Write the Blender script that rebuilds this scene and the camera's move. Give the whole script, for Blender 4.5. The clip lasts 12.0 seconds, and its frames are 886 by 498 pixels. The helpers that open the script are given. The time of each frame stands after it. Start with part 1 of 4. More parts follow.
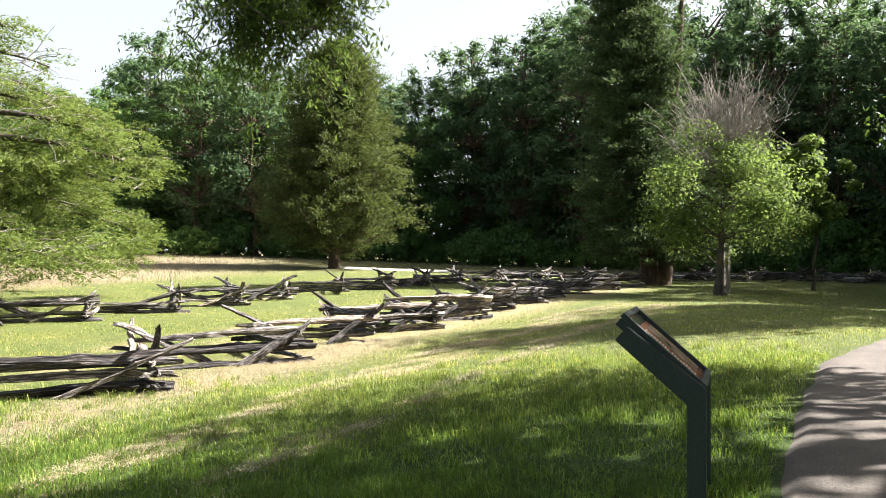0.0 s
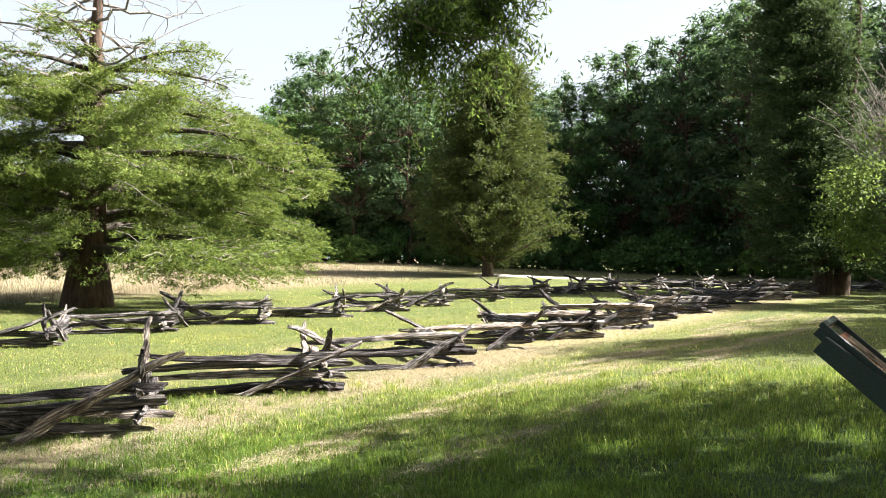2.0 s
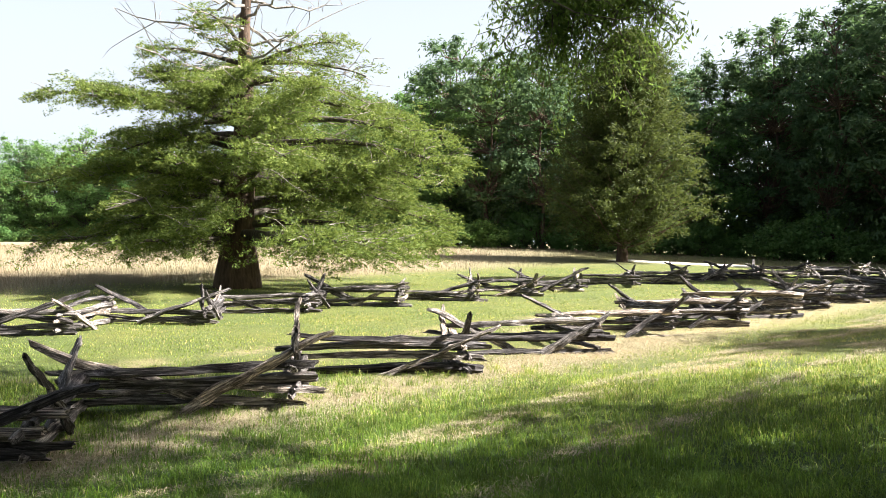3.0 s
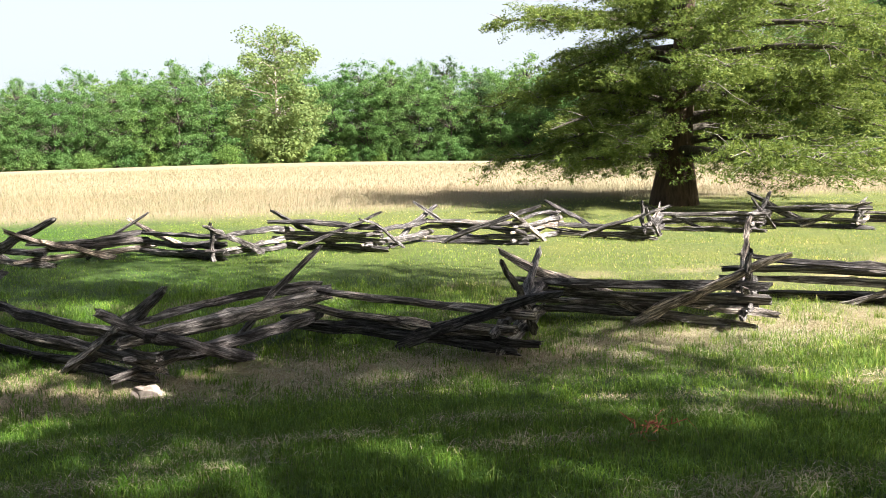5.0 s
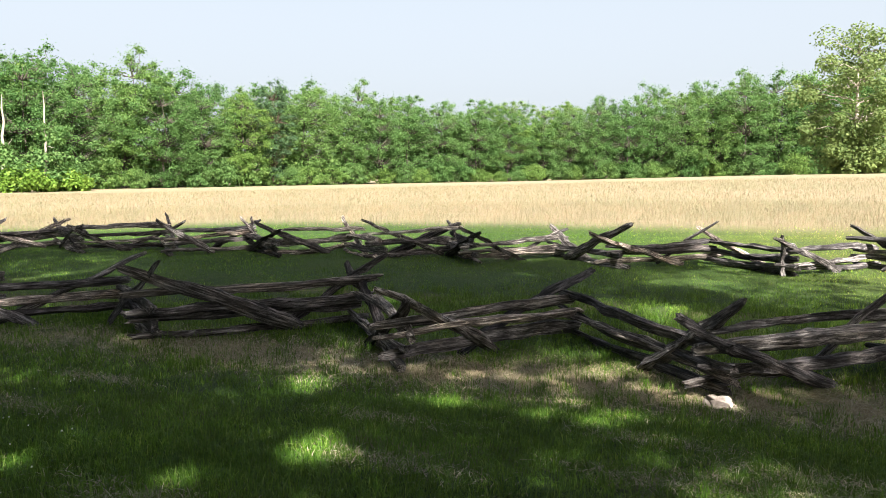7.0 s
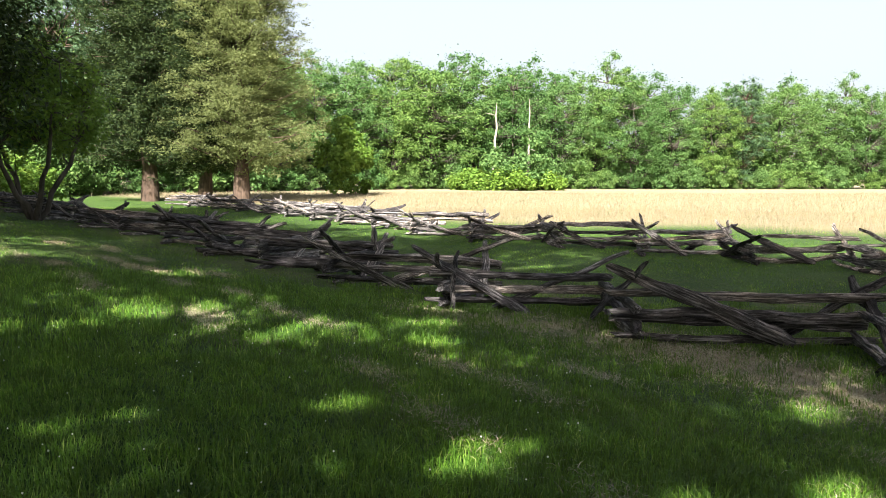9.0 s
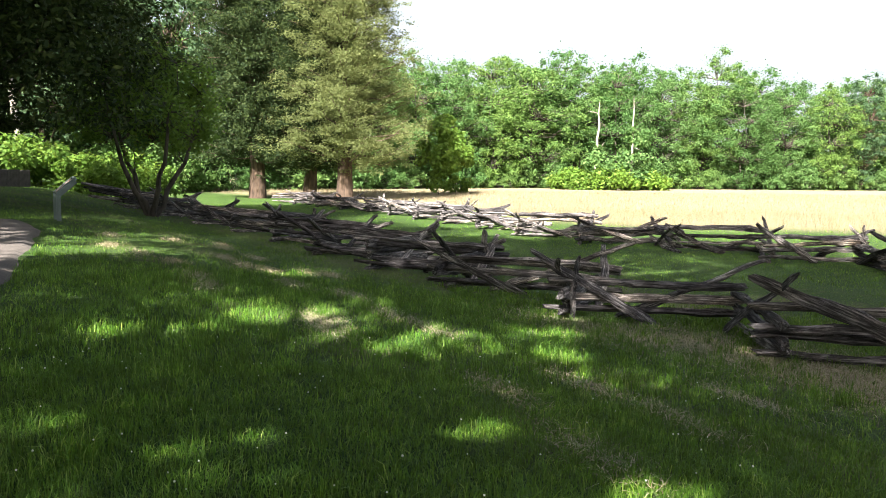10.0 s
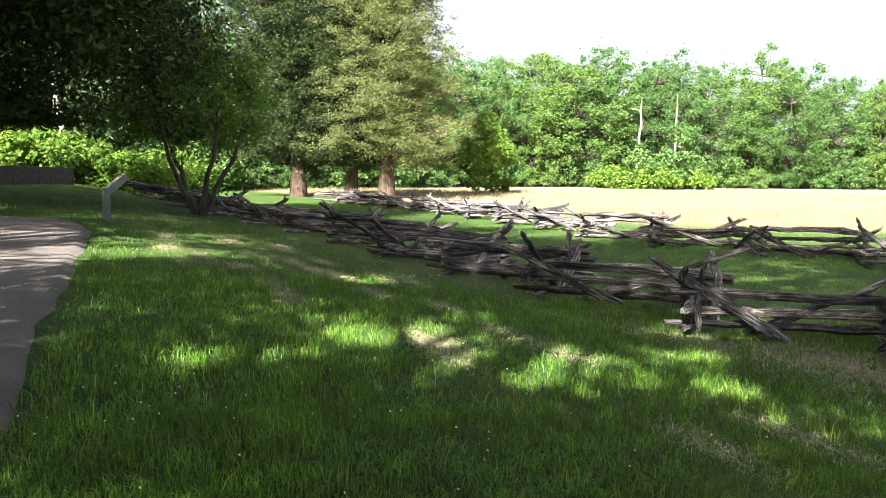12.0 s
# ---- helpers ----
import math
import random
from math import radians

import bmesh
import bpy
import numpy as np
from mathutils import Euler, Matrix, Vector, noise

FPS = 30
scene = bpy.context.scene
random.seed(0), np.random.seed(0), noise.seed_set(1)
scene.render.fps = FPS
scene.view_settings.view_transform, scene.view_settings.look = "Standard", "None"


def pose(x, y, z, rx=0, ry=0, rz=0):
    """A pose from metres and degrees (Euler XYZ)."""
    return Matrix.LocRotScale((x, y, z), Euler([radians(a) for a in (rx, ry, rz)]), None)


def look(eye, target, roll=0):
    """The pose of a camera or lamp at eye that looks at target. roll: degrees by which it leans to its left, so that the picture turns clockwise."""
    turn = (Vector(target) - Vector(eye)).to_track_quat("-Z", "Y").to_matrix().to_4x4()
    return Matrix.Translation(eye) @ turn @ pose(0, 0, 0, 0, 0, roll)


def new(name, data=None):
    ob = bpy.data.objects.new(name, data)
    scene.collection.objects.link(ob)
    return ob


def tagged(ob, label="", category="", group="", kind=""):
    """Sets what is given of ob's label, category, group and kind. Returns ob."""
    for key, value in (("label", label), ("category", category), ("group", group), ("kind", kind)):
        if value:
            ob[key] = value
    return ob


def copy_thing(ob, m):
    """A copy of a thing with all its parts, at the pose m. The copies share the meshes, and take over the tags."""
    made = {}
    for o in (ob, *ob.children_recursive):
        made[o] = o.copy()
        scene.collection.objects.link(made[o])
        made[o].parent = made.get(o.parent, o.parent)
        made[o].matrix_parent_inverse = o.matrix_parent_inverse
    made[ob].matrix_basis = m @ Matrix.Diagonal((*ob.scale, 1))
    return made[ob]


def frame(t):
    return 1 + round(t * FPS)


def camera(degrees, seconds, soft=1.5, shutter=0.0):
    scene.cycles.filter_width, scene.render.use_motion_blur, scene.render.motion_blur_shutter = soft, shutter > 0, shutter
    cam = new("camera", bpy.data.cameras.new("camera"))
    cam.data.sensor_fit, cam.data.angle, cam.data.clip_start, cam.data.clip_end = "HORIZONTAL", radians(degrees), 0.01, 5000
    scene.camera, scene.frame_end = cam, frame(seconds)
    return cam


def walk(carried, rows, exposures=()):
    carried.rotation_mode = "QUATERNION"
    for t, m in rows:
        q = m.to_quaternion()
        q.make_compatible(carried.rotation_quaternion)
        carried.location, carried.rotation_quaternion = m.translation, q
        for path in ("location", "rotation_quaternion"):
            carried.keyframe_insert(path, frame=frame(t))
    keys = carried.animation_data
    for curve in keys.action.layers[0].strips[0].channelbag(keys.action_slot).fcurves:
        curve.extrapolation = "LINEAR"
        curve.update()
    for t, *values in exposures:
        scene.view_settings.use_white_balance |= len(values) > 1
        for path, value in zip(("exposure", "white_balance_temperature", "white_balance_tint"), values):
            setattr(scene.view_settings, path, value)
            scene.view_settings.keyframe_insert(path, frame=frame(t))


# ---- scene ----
cam = camera(57.9, 12.0, soft=0.9)
METRES, EYE, TILT, LEAN, TURN = 3.5, 1.45, 0.0, 0.0, 0.0
ROWS = [
    (0.0, 0.0, 0.0, 0.0, 0.0, 0.0, -0.0),
    (0.5, -0.0109, 0.0009, -0.0002, 0.85, 0.2, 0.03),
    (1.0, -0.0222, -0.0007, -0.0017, 3.16, 0.36, 0.06),
    (1.5, -0.0335, -0.0061, -0.0015, 6.75, 0.48, 0.03),
    (2.0, -0.0448, -0.0101, -0.0042, 10.8, 0.56, -0.04),
    (2.5, -0.0559, -0.0224, -0.0053, 14.82, 0.63, -0.09),
    (4.5, -0.1359, -0.0707, -0.009, 41.92, -6.68, 0.47),
    (5.0, -0.1359, -0.0731, -0.0079, 50.12, -6.39, 0.48),
    (5.5, -0.1428, -0.078, -0.0096, 58.64, -6.09, 0.43),
    (6.0, -0.1543, -0.0863, -0.013, 67.92, -5.81, 0.4),
    (6.5, -0.1618, -0.099, -0.0117, 78.34, -5.6, 0.3),
    (7.0, -0.1832, -0.124, -0.0098, 88.62, -5.47, 0.16),
    (7.5, -0.207, -0.1466, -0.0109, 96.73, -5.42, -0.02),
    (9.5, -0.2862, -0.3091, -0.0172, 125.58, -5.46, -0.56),
    (10.0, -0.3315, -0.397, -0.0106, 127.67, -5.57, -0.7),
    (10.5, -0.3626, -0.4967, -0.0169, 129.24, -5.67, -0.76),
    (11.0, -0.3875, -0.5979, -0.0208, 129.84, -5.69, -0.78),
    (11.5, -0.4379, -0.7046, -0.0194, 129.96, -5.69, -0.68),
    (12.0, -0.4646, -0.8185, -0.0245, 129.89, -5.69, -0.75),
]
walk(cam, [(t, pose(0, 0, EYE, TILT, LEAN, TURN) @ pose(METRES * x, METRES * y, METRES * z, 90 + pitch, roll, yaw)) for t, x, y, z, yaw, pitch, roll in ROWS],
     exposures=[(0.0, 2.45), (3.5, 2.38), (5.5, 2.32), (7.5, 2.12), (9.5, 2.48), (12.0, 2.82)])

# ---- world, sun ----
SUN_AZ, SUN_EL = math.atan2(0.95, 0.3), radians(40)
world = bpy.data.worlds.new("sky")
scene.world = world
world.use_nodes = True
wn = world.node_tree
sky = wn.nodes.new("ShaderNodeTexSky")
sky.sky_type, sky.sun_disc, sky.sun_elevation, sky.sun_rotation = "NISHITA", False, SUN_EL, SUN_AZ
sky.dust_density, sky.air_density, sky.ozone_density = 7.0, 0.8, 0.6
back = wn.nodes["Background"]
back.inputs["Strength"].default_value = 0.041
haze = wn.nodes.new("ShaderNodeMix")
haze.data_type = "RGBA"
haze.inputs[7].default_value = (5.6, 6.1, 6.6, 1)
height_of = wn.nodes.new("ShaderNodeSeparateXYZ")
wn.links.new(wn.nodes.new("ShaderNodeTexCoord").outputs["Generated"], height_of.inputs[0])
thick = wn.nodes.new("ShaderNodeMapRange")
thick.interpolation_type = "SMOOTHSTEP"
for socket, value in (("From Min", 0.15), ("From Max", 0.85), ("To Min", 0.7), ("To Max", 0.05)):
    thick.inputs[socket].default_value = value
wn.links.new(height_of.outputs["Z"], thick.inputs["Value"])
wn.links.new(thick.outputs[0], haze.inputs[0])
wn.links.new(sky.outputs[0], haze.inputs[6])
wn.links.new(haze.outputs[2], back.inputs["Color"])
sun = new("sun", bpy.data.lights.new("sun", "SUN"))
sun.data.energy, sun.data.angle, sun.data.color = 5.0, radians(0.53), (1.0, 0.95, 0.89)
to_sun = Vector((math.sin(SUN_AZ) * math.cos(SUN_EL), math.cos(SUN_AZ) * math.cos(SUN_EL), math.sin(SUN_EL)))
sun.matrix_world = look(to_sun * 100, (0, 0, 0))


# ---- materials ----
def material(name, rough=0.8, metal=0.0):
    m = bpy.data.materials.new(name)
    m.use_nodes = True
    b = m.node_tree.nodes["Principled BSDF"]
    b.inputs["Roughness"].default_value, b.inputs["Metallic"].default_value = rough, metal
    b.inputs["Specular IOR Level"].default_value = 0.3
    return m, m.node_tree, b


def node(tree, kind, **values):
    n = tree.nodes.new(kind)
    for key, value in values.items():
        n.inputs[key.replace("_", " ")].default_value = value
    return n


def noise_tex(tree, scale, detail=4.0, rough=0.55, vector=None, stretch=None):
    n = node(tree, "ShaderNodeTexNoise", Scale=scale, Detail=detail, Roughness=rough)
    if vector is None:
        vector = tree.nodes.new("ShaderNodeTexCoord").outputs["Object"]
    if stretch:
        mp = tree.nodes.new("ShaderNodeMapping")
        mp.inputs["Scale"].default_value = stretch
        tree.links.new(vector, mp.inputs["Vector"])
        vector = mp.outputs[0]
    tree.links.new(vector, n.inputs["Vector"])
    return n.outputs["Fac"]


def ramp(tree, fac, *stops):
    r = tree.nodes.new("ShaderNodeValToRGB")
    els = r.color_ramp.elements
    while len(els) < len(stops):
        els.new(0.5)
    for el, (at, col) in zip(els, stops):
        el.position, el.color = at, (*col, 1)
    tree.links.new(fac, r.inputs["Fac"])
    return r.outputs["Color"]


def mix(tree, fac, a, b, blend="MIX"):
    n = tree.nodes.new("ShaderNodeMix")
    n.data_type, n.blend_type = "RGBA", blend
    for value, k in ((fac, 0), (a, 6), (b, 7)):
        if isinstance(value, bpy.types.NodeSocket):
            tree.links.new(value, n.inputs[k])
        elif k == 0:
            n.inputs[k].default_value = value
        else:
            n.inputs[k].default_value = (*value, 1)
    return n.outputs[2]


def bump(tree, b, height, strength, distance=0.02):
    n = node(tree, "ShaderNodeBump", Strength=strength, Distance=distance)
    tree.links.new(height, n.inputs["Height"])
    tree.links.new(n.outputs[0], b.inputs["Normal"])


def attribute(tree, name):
    a = tree.nodes.new("ShaderNodeAttribute")
    a.attribute_name = name
    return a.outputs["Fac"]


def leaf_material(name, dark, mid, light, through_col, amount=0.35, rough=0.65, hue=0.3):
    m, t, b = material(name, rough)
    geo = t.nodes.new("ShaderNodeNewGeometry")
    info = t.nodes.new("ShaderNodeObjectInfo")
    col = ramp(t, geo.outputs["Random Per Island"], (0.0, dark), (0.5, mid), (1.0, light))
    tint = ramp(t, info.outputs["Random"], (0.0, (0.58, 0.72, 0.66)), (0.5, (1.0, 1.0, 1.0)), (1.0, (1.3, 1.15, 0.8)))
    col = mix(t, hue, col, tint, "MULTIPLY")
    t.links.new(col, b.inputs["Base Color"])
    b.inputs["Specular IOR Level"].default_value = 0.12
    tr = t.nodes.new("ShaderNodeBsdfTranslucent")
    t.links.new(mix(t, 0.6, col, through_col), tr.inputs["Color"])
    ms = t.nodes.new("ShaderNodeMixShader")
    ms.inputs[0].default_value = amount
    out = t.nodes["Material Output"]
    t.links.new(b.outputs[0], ms.inputs[1])
    t.links.new(tr.outputs[0], ms.inputs[2])
    t.links.new(ms.outputs[0], out.inputs["Surface"])
    return m


def bark_material(name, dark, light, scale=7.0):
    m, t, b = material(name, 0.95)
    n = noise_tex(t, scale, 6, 0.65, stretch=(1, 1, 0.18))
    n2 = noise_tex(t, 1.3, 3)
    col = ramp(t, n, (0.3, dark), (0.72, light))
    col = mix(t, 0.4, col, ramp(t, n2, (0.3, (0.5, 0.5, 0.5)), (0.7, (1.1, 1.1, 1.05))), "MULTIPLY")
    t.links.new(col, b.inputs["Base Color"])
    bump(t, b, n, 0.9, 0.05)
    return m


def wood_material(name, dark, mid, light):
    m, t, b = material(name, 0.85)
    info = t.nodes.new("ShaderNodeObjectInfo")
    co = t.nodes.new("ShaderNodeTexCoord").outputs["Object"]
    add = t.nodes.new("ShaderNodeVectorMath")
    sc = t.nodes.new("ShaderNodeVectorMath")
    sc.operation = "SCALE"
    sc.inputs[0].default_value = (13.0, 7.0, 5.0)
    t.links.new(info.outputs["Random"], sc.inputs["Scale"])
    t.links.new(co, add.inputs[0])
    t.links.new(sc.outputs[0], add.inputs[1])
    grain = noise_tex(t, 34, 6, 0.72, vector=add.outputs[0], stretch=(0.06, 1, 1))
    crack = noise_tex(t, 75, 4, 0.6, vector=add.outputs[0], stretch=(0.022, 1, 1))
    blotch = noise_tex(t, 3.2, 5, 0.65, vector=add.outputs[0], stretch=(0.5, 1, 1))
    col = ramp(t, grain, (0.3, dark), (0.48, mid), (0.66, light))
    col = mix(t, 1.0, col, ramp(t, blotch, (0.34, (0.3, 0.28, 0.28)), (0.52, (1, 1, 1)), (0.72, (1.75, 1.62, 1.45))), "MULTIPLY")
    col = mix(t, 1.0, col, ramp(t, crack, (0.36, (0.18, 0.17, 0.16)), (0.46, (1, 1, 1))), "MULTIPLY")
    tint = ramp(t, info.outputs["Random"], (0.0, (0.38, 0.36, 0.38)), (0.45, (0.82, 0.8, 0.82)), (0.8, (1.35, 1.3, 1.26)), (1.0, (2.2, 1.95, 1.7)))
    col = mix(t, 1.0, col, tint, "MULTIPLY")
    t.links.new(col, b.inputs["Base Color"])
    both = t.nodes.new("ShaderNodeMath")
    both.operation = "MULTIPLY"
    t.links.new(grain, both.inputs[0])
    t.links.new(crack, both.inputs[1])
    bump(t, b, both.outputs[0], 1.0, 0.06)
    return m


RAIL = wood_material("weathered_rail", (0.011, 0.01, 0.0095), (0.078, 0.072, 0.07), (0.43, 0.415, 0.405))
BARK_CEDAR = bark_material("cedar_bark", (0.03, 0.02, 0.015), (0.14, 0.095, 0.068))
BARK_OAK = bark_material("oak_bark", (0.025, 0.022, 0.018), (0.13, 0.11, 0.09))
BARK_PALE = bark_material("pale_bark", (0.22, 0.19, 0.15), (0.45, 0.4, 0.34), 4.0)
DEAD = bark_material("dead_twig", (0.13, 0.115, 0.1), (0.34, 0.31, 0.28), 9.0)
LEAF_CEDAR = leaf_material("cedar_foliage", (0.026, 0.05, 0.015), (0.092, 0.138, 0.037), (0.19, 0.232, 0.072), (0.26, 0.33, 0.06), 0.36)
# foliage darkened to put shade into its colour, for trees standing in shade
LEAF_SHADED = leaf_material("shaded_foliage", (0.012, 0.024, 0.01), (0.026, 0.045, 0.016), (0.055, 0.075, 0.025), (0.08, 0.12, 0.025), 0.22)
LEAF_WOOD = leaf_material("woodland_foliage", (0.06, 0.125, 0.042), (0.1, 0.185, 0.06), (0.15, 0.24, 0.082), (0.19, 0.34, 0.085), 0.45, hue=0.9)
LEAF_PINE = leaf_material("pine_foliage", (0.042, 0.08, 0.042), (0.07, 0.122, 0.06), (0.11, 0.168, 0.082), (0.12, 0.2, 0.06), 0.36, hue=0.6)
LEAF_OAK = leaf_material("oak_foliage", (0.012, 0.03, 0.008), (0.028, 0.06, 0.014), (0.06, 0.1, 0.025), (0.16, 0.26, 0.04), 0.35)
# lighter copy of the oak foliage: light behind the bough is in the colour
LEAF_BOUGH_LIT = leaf_material("backlit_bough_foliage", (0.024, 0.05, 0.012), (0.055, 0.095, 0.022), (0.1, 0.15, 0.04), (0.22, 0.32, 0.06), 0.42)
LEAF_FRESH = leaf_material("fresh_foliage", (0.05, 0.1, 0.018), (0.1, 0.19, 0.03), (0.18, 0.28, 0.06), (0.3, 0.42, 0.06), 0.4)
LEAF_SUMAC = leaf_material("sapling_foliage", (0.045, 0.08, 0.02), (0.095, 0.145, 0.036), (0.16, 0.205, 0.06), (0.26, 0.36, 0.08), 0.42)
LEAF_PALE = leaf_material("sycamore_foliage", (0.08, 0.125, 0.045), (0.135, 0.19, 0.065), (0.2, 0.25, 0.1), (0.3, 0.38, 0.12), 0.45)
# brown-green foliage lightened: sunlight on one cedar is put into its colour
LEAF_SUNLIT_BROWN = leaf_material("sunlit_cedar_foliage", (0.085, 0.104, 0.04), (0.12, 0.142, 0.055), (0.16, 0.178, 0.07), (0.32, 0.36, 0.12), 0.38)
LEAF_GREY = leaf_material("grey_green_cedar_foliage", (0.02, 0.038, 0.018), (0.045, 0.074, 0.032), (0.085, 0.115, 0.05), (0.12, 0.18, 0.05), 0.3)
LEAF_OLIVE = leaf_material("olive_cedar_foliage", (0.026, 0.038, 0.013), (0.056, 0.075, 0.023), (0.11, 0.13, 0.042), (0.16, 0.2, 0.04), 0.3)


def dry_shade_tint(t):
    """Tint along y: a lawn drier northward, with sun and tree shade painted in."""
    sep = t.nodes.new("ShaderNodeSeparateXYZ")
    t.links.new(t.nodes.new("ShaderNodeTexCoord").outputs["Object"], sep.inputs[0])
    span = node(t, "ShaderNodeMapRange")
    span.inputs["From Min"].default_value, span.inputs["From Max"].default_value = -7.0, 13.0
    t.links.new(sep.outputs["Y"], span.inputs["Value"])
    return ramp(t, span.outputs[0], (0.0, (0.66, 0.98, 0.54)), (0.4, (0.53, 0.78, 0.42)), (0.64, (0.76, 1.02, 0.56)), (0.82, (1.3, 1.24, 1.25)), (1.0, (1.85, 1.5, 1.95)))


def blade_material(name, *stops, through_col, amount=0.35, lawn=False):
    m, t, b = material(name, 0.6)
    geo = t.nodes.new("ShaderNodeNewGeometry")
    col = ramp(t, geo.outputs["Random Per Island"], *stops)
    patch = noise_tex(t, 0.55, 4, 0.6)
    col = mix(t, 0.6, col, ramp(t, patch, (0.35, (0.72, 0.8, 0.7)), (0.7, (1.25, 1.12, 0.85))), "MULTIPLY")
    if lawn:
        col = mix(t, 1.0, col, dry_shade_tint(t), "MULTIPLY")
        col = mix(t, 1.0, col, ramp(t, noise_tex(t, 3.2, 4, 0.65), (0.36, (0.48, 0.56, 0.48)), (0.5, (0.95, 0.97, 0.92)), (0.66, (1.6, 1.48, 1.25))), "MULTIPLY")
    t.links.new(col, b.inputs["Base Color"])
    tr = t.nodes.new("ShaderNodeBsdfTranslucent")
    t.links.new(mix(t, 0.5, col, through_col), tr.inputs["Color"])
    ms = t.nodes.new("ShaderNodeMixShader")
    ms.inputs[0].default_value = amount
    t.links.new(b.outputs[0], ms.inputs[1])
    t.links.new(tr.outputs[0], ms.inputs[2])
    t.links.new(ms.outputs[0], t.nodes["Material Output"].inputs["Surface"])
    return m


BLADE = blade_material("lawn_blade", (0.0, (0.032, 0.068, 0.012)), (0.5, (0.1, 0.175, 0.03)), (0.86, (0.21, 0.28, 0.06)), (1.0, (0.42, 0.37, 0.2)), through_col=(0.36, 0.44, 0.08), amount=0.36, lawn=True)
MEADOW = blade_material("meadow_straw", (0.0, (0.12, 0.13, 0.06)), (0.3, (0.2, 0.178, 0.11)), (0.75, (0.255, 0.212, 0.145)), (1.0, (0.25, 0.165, 0.125)), through_col=(0.27, 0.235, 0.17), amount=0.2)
HAY = blade_material("dry_hay", (0.0, (0.16, 0.13, 0.085)), (0.5, (0.33, 0.28, 0.195)), (1.0, (0.52, 0.46, 0.35)), through_col=(0.5, 0.4, 0.22), amount=0.15)


def ground_material():
    m, t, b = material("grass_ground", 0.95)
    fine = noise_tex(t, 38, 5, 0.7)
    patch = noise_tex(t, 0.45, 5, 0.62)
    mid = noise_tex(t, 3.5, 5, 0.65)
    lawn = ramp(t, fine, (0.3, (0.015, 0.024, 0.007)), (0.55, (0.055, 0.085, 0.018)), (0.8, (0.17, 0.21, 0.06)))
    lawn = mix(t, 0.8, lawn, ramp(t, patch, (0.35, (0.75, 0.85, 0.7)), (0.62, (1.25, 1.1, 0.8))), "MULTIPLY")
    lawn = mix(t, 1.0, lawn, dry_shade_tint(t), "MULTIPLY")
    straw = ramp(t, fine, (0.3, (0.12, 0.09, 0.05)), (0.55, (0.33, 0.26, 0.15)), (0.8, (0.55, 0.47, 0.31)))
    dry = ramp(t, mid, (0.56, (0, 0, 0)), (0.72, (0.4, 0.4, 0.4)))
    hay = mix(t, 1.0, attribute(t, "hay"), ramp(t, mid, (0.3, (0.25, 0.25, 0.25)), (0.55, (1, 1, 1))), "MULTIPLY")
    col = mix(t, dry, lawn, mix(t, 0.5, lawn, straw))
    col = mix(t, hay, col, straw)
    field = ramp(t, mid, (0.3, (0.19, 0.168, 0.1)), (0.5, (0.245, 0.206, 0.14)), (0.75, (0.3, 0.245, 0.175)))
    field = mix(t, 0.6, field, ramp(t, noise_tex(t, 0.06, 4, 0.6), (0.35, (0.72, 0.82, 0.6)), (0.6, (1.1, 1.0, 0.9))), "MULTIPLY")
    col = mix(t, attribute(t, "meadow"), col, field)
    t.links.new(col, b.inputs["Base Color"])
    bump(t, b, fine, 1.0, 0.05)
    return m


def path_material():
    m, t, b = material("worn_path", 0.95)
    fine = noise_tex(t, 60, 6, 0.75)
    mid = noise_tex(t, 2.2, 5, 0.6)
    col = ramp(t, fine, (0.3, (0.065, 0.058, 0.053)), (0.55, (0.13, 0.116, 0.106)), (0.8, (0.24, 0.216, 0.195)))
    col = mix(t, 0.7, col, ramp(t, mid, (0.3, (0.65, 0.62, 0.6)), (0.7, (1.2, 1.15, 1.08))), "MULTIPLY")
    t.links.new(col, b.inputs["Base Color"])
    bump(t, b, fine, 0.7, 0.015)
    return m


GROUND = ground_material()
PATH = path_material()


def plain_material(name, col, rough, metal=0.0, grain=20.0, spread=0.25):
    m, t, b = material(name, rough, metal)
    n = noise_tex(t, grain, 5, 0.65)
    lo, hi = [c * (1 - spread) for c in col], [min(1, c * (1 + spread)) for c in col]
    t.links.new(ramp(t, n, (0.3, lo), (0.7, hi)), b.inputs["Base Color"])
    bump(t, b, n, 0.25, 0.004)
    return m


PAINT = plain_material("green_grey_paint", (0.045, 0.062, 0.055), 0.45, 0.0, 60)
PALE_PAINT = plain_material("pale_panel_paint", (0.11, 0.14, 0.13), 0.5, 0.0, 40)
STONE = plain_material("rough_stone", (0.25, 0.21, 0.18), 0.9, 0, 14, 0.45)
CONCRETE = plain_material("dark_board_wall", (0.07, 0.06, 0.052), 0.9, 0, 6, 0.4)
GRAVEL = plain_material("pale_gravel_road", (0.5, 0.47, 0.42), 0.95, 0, 9, 0.2)


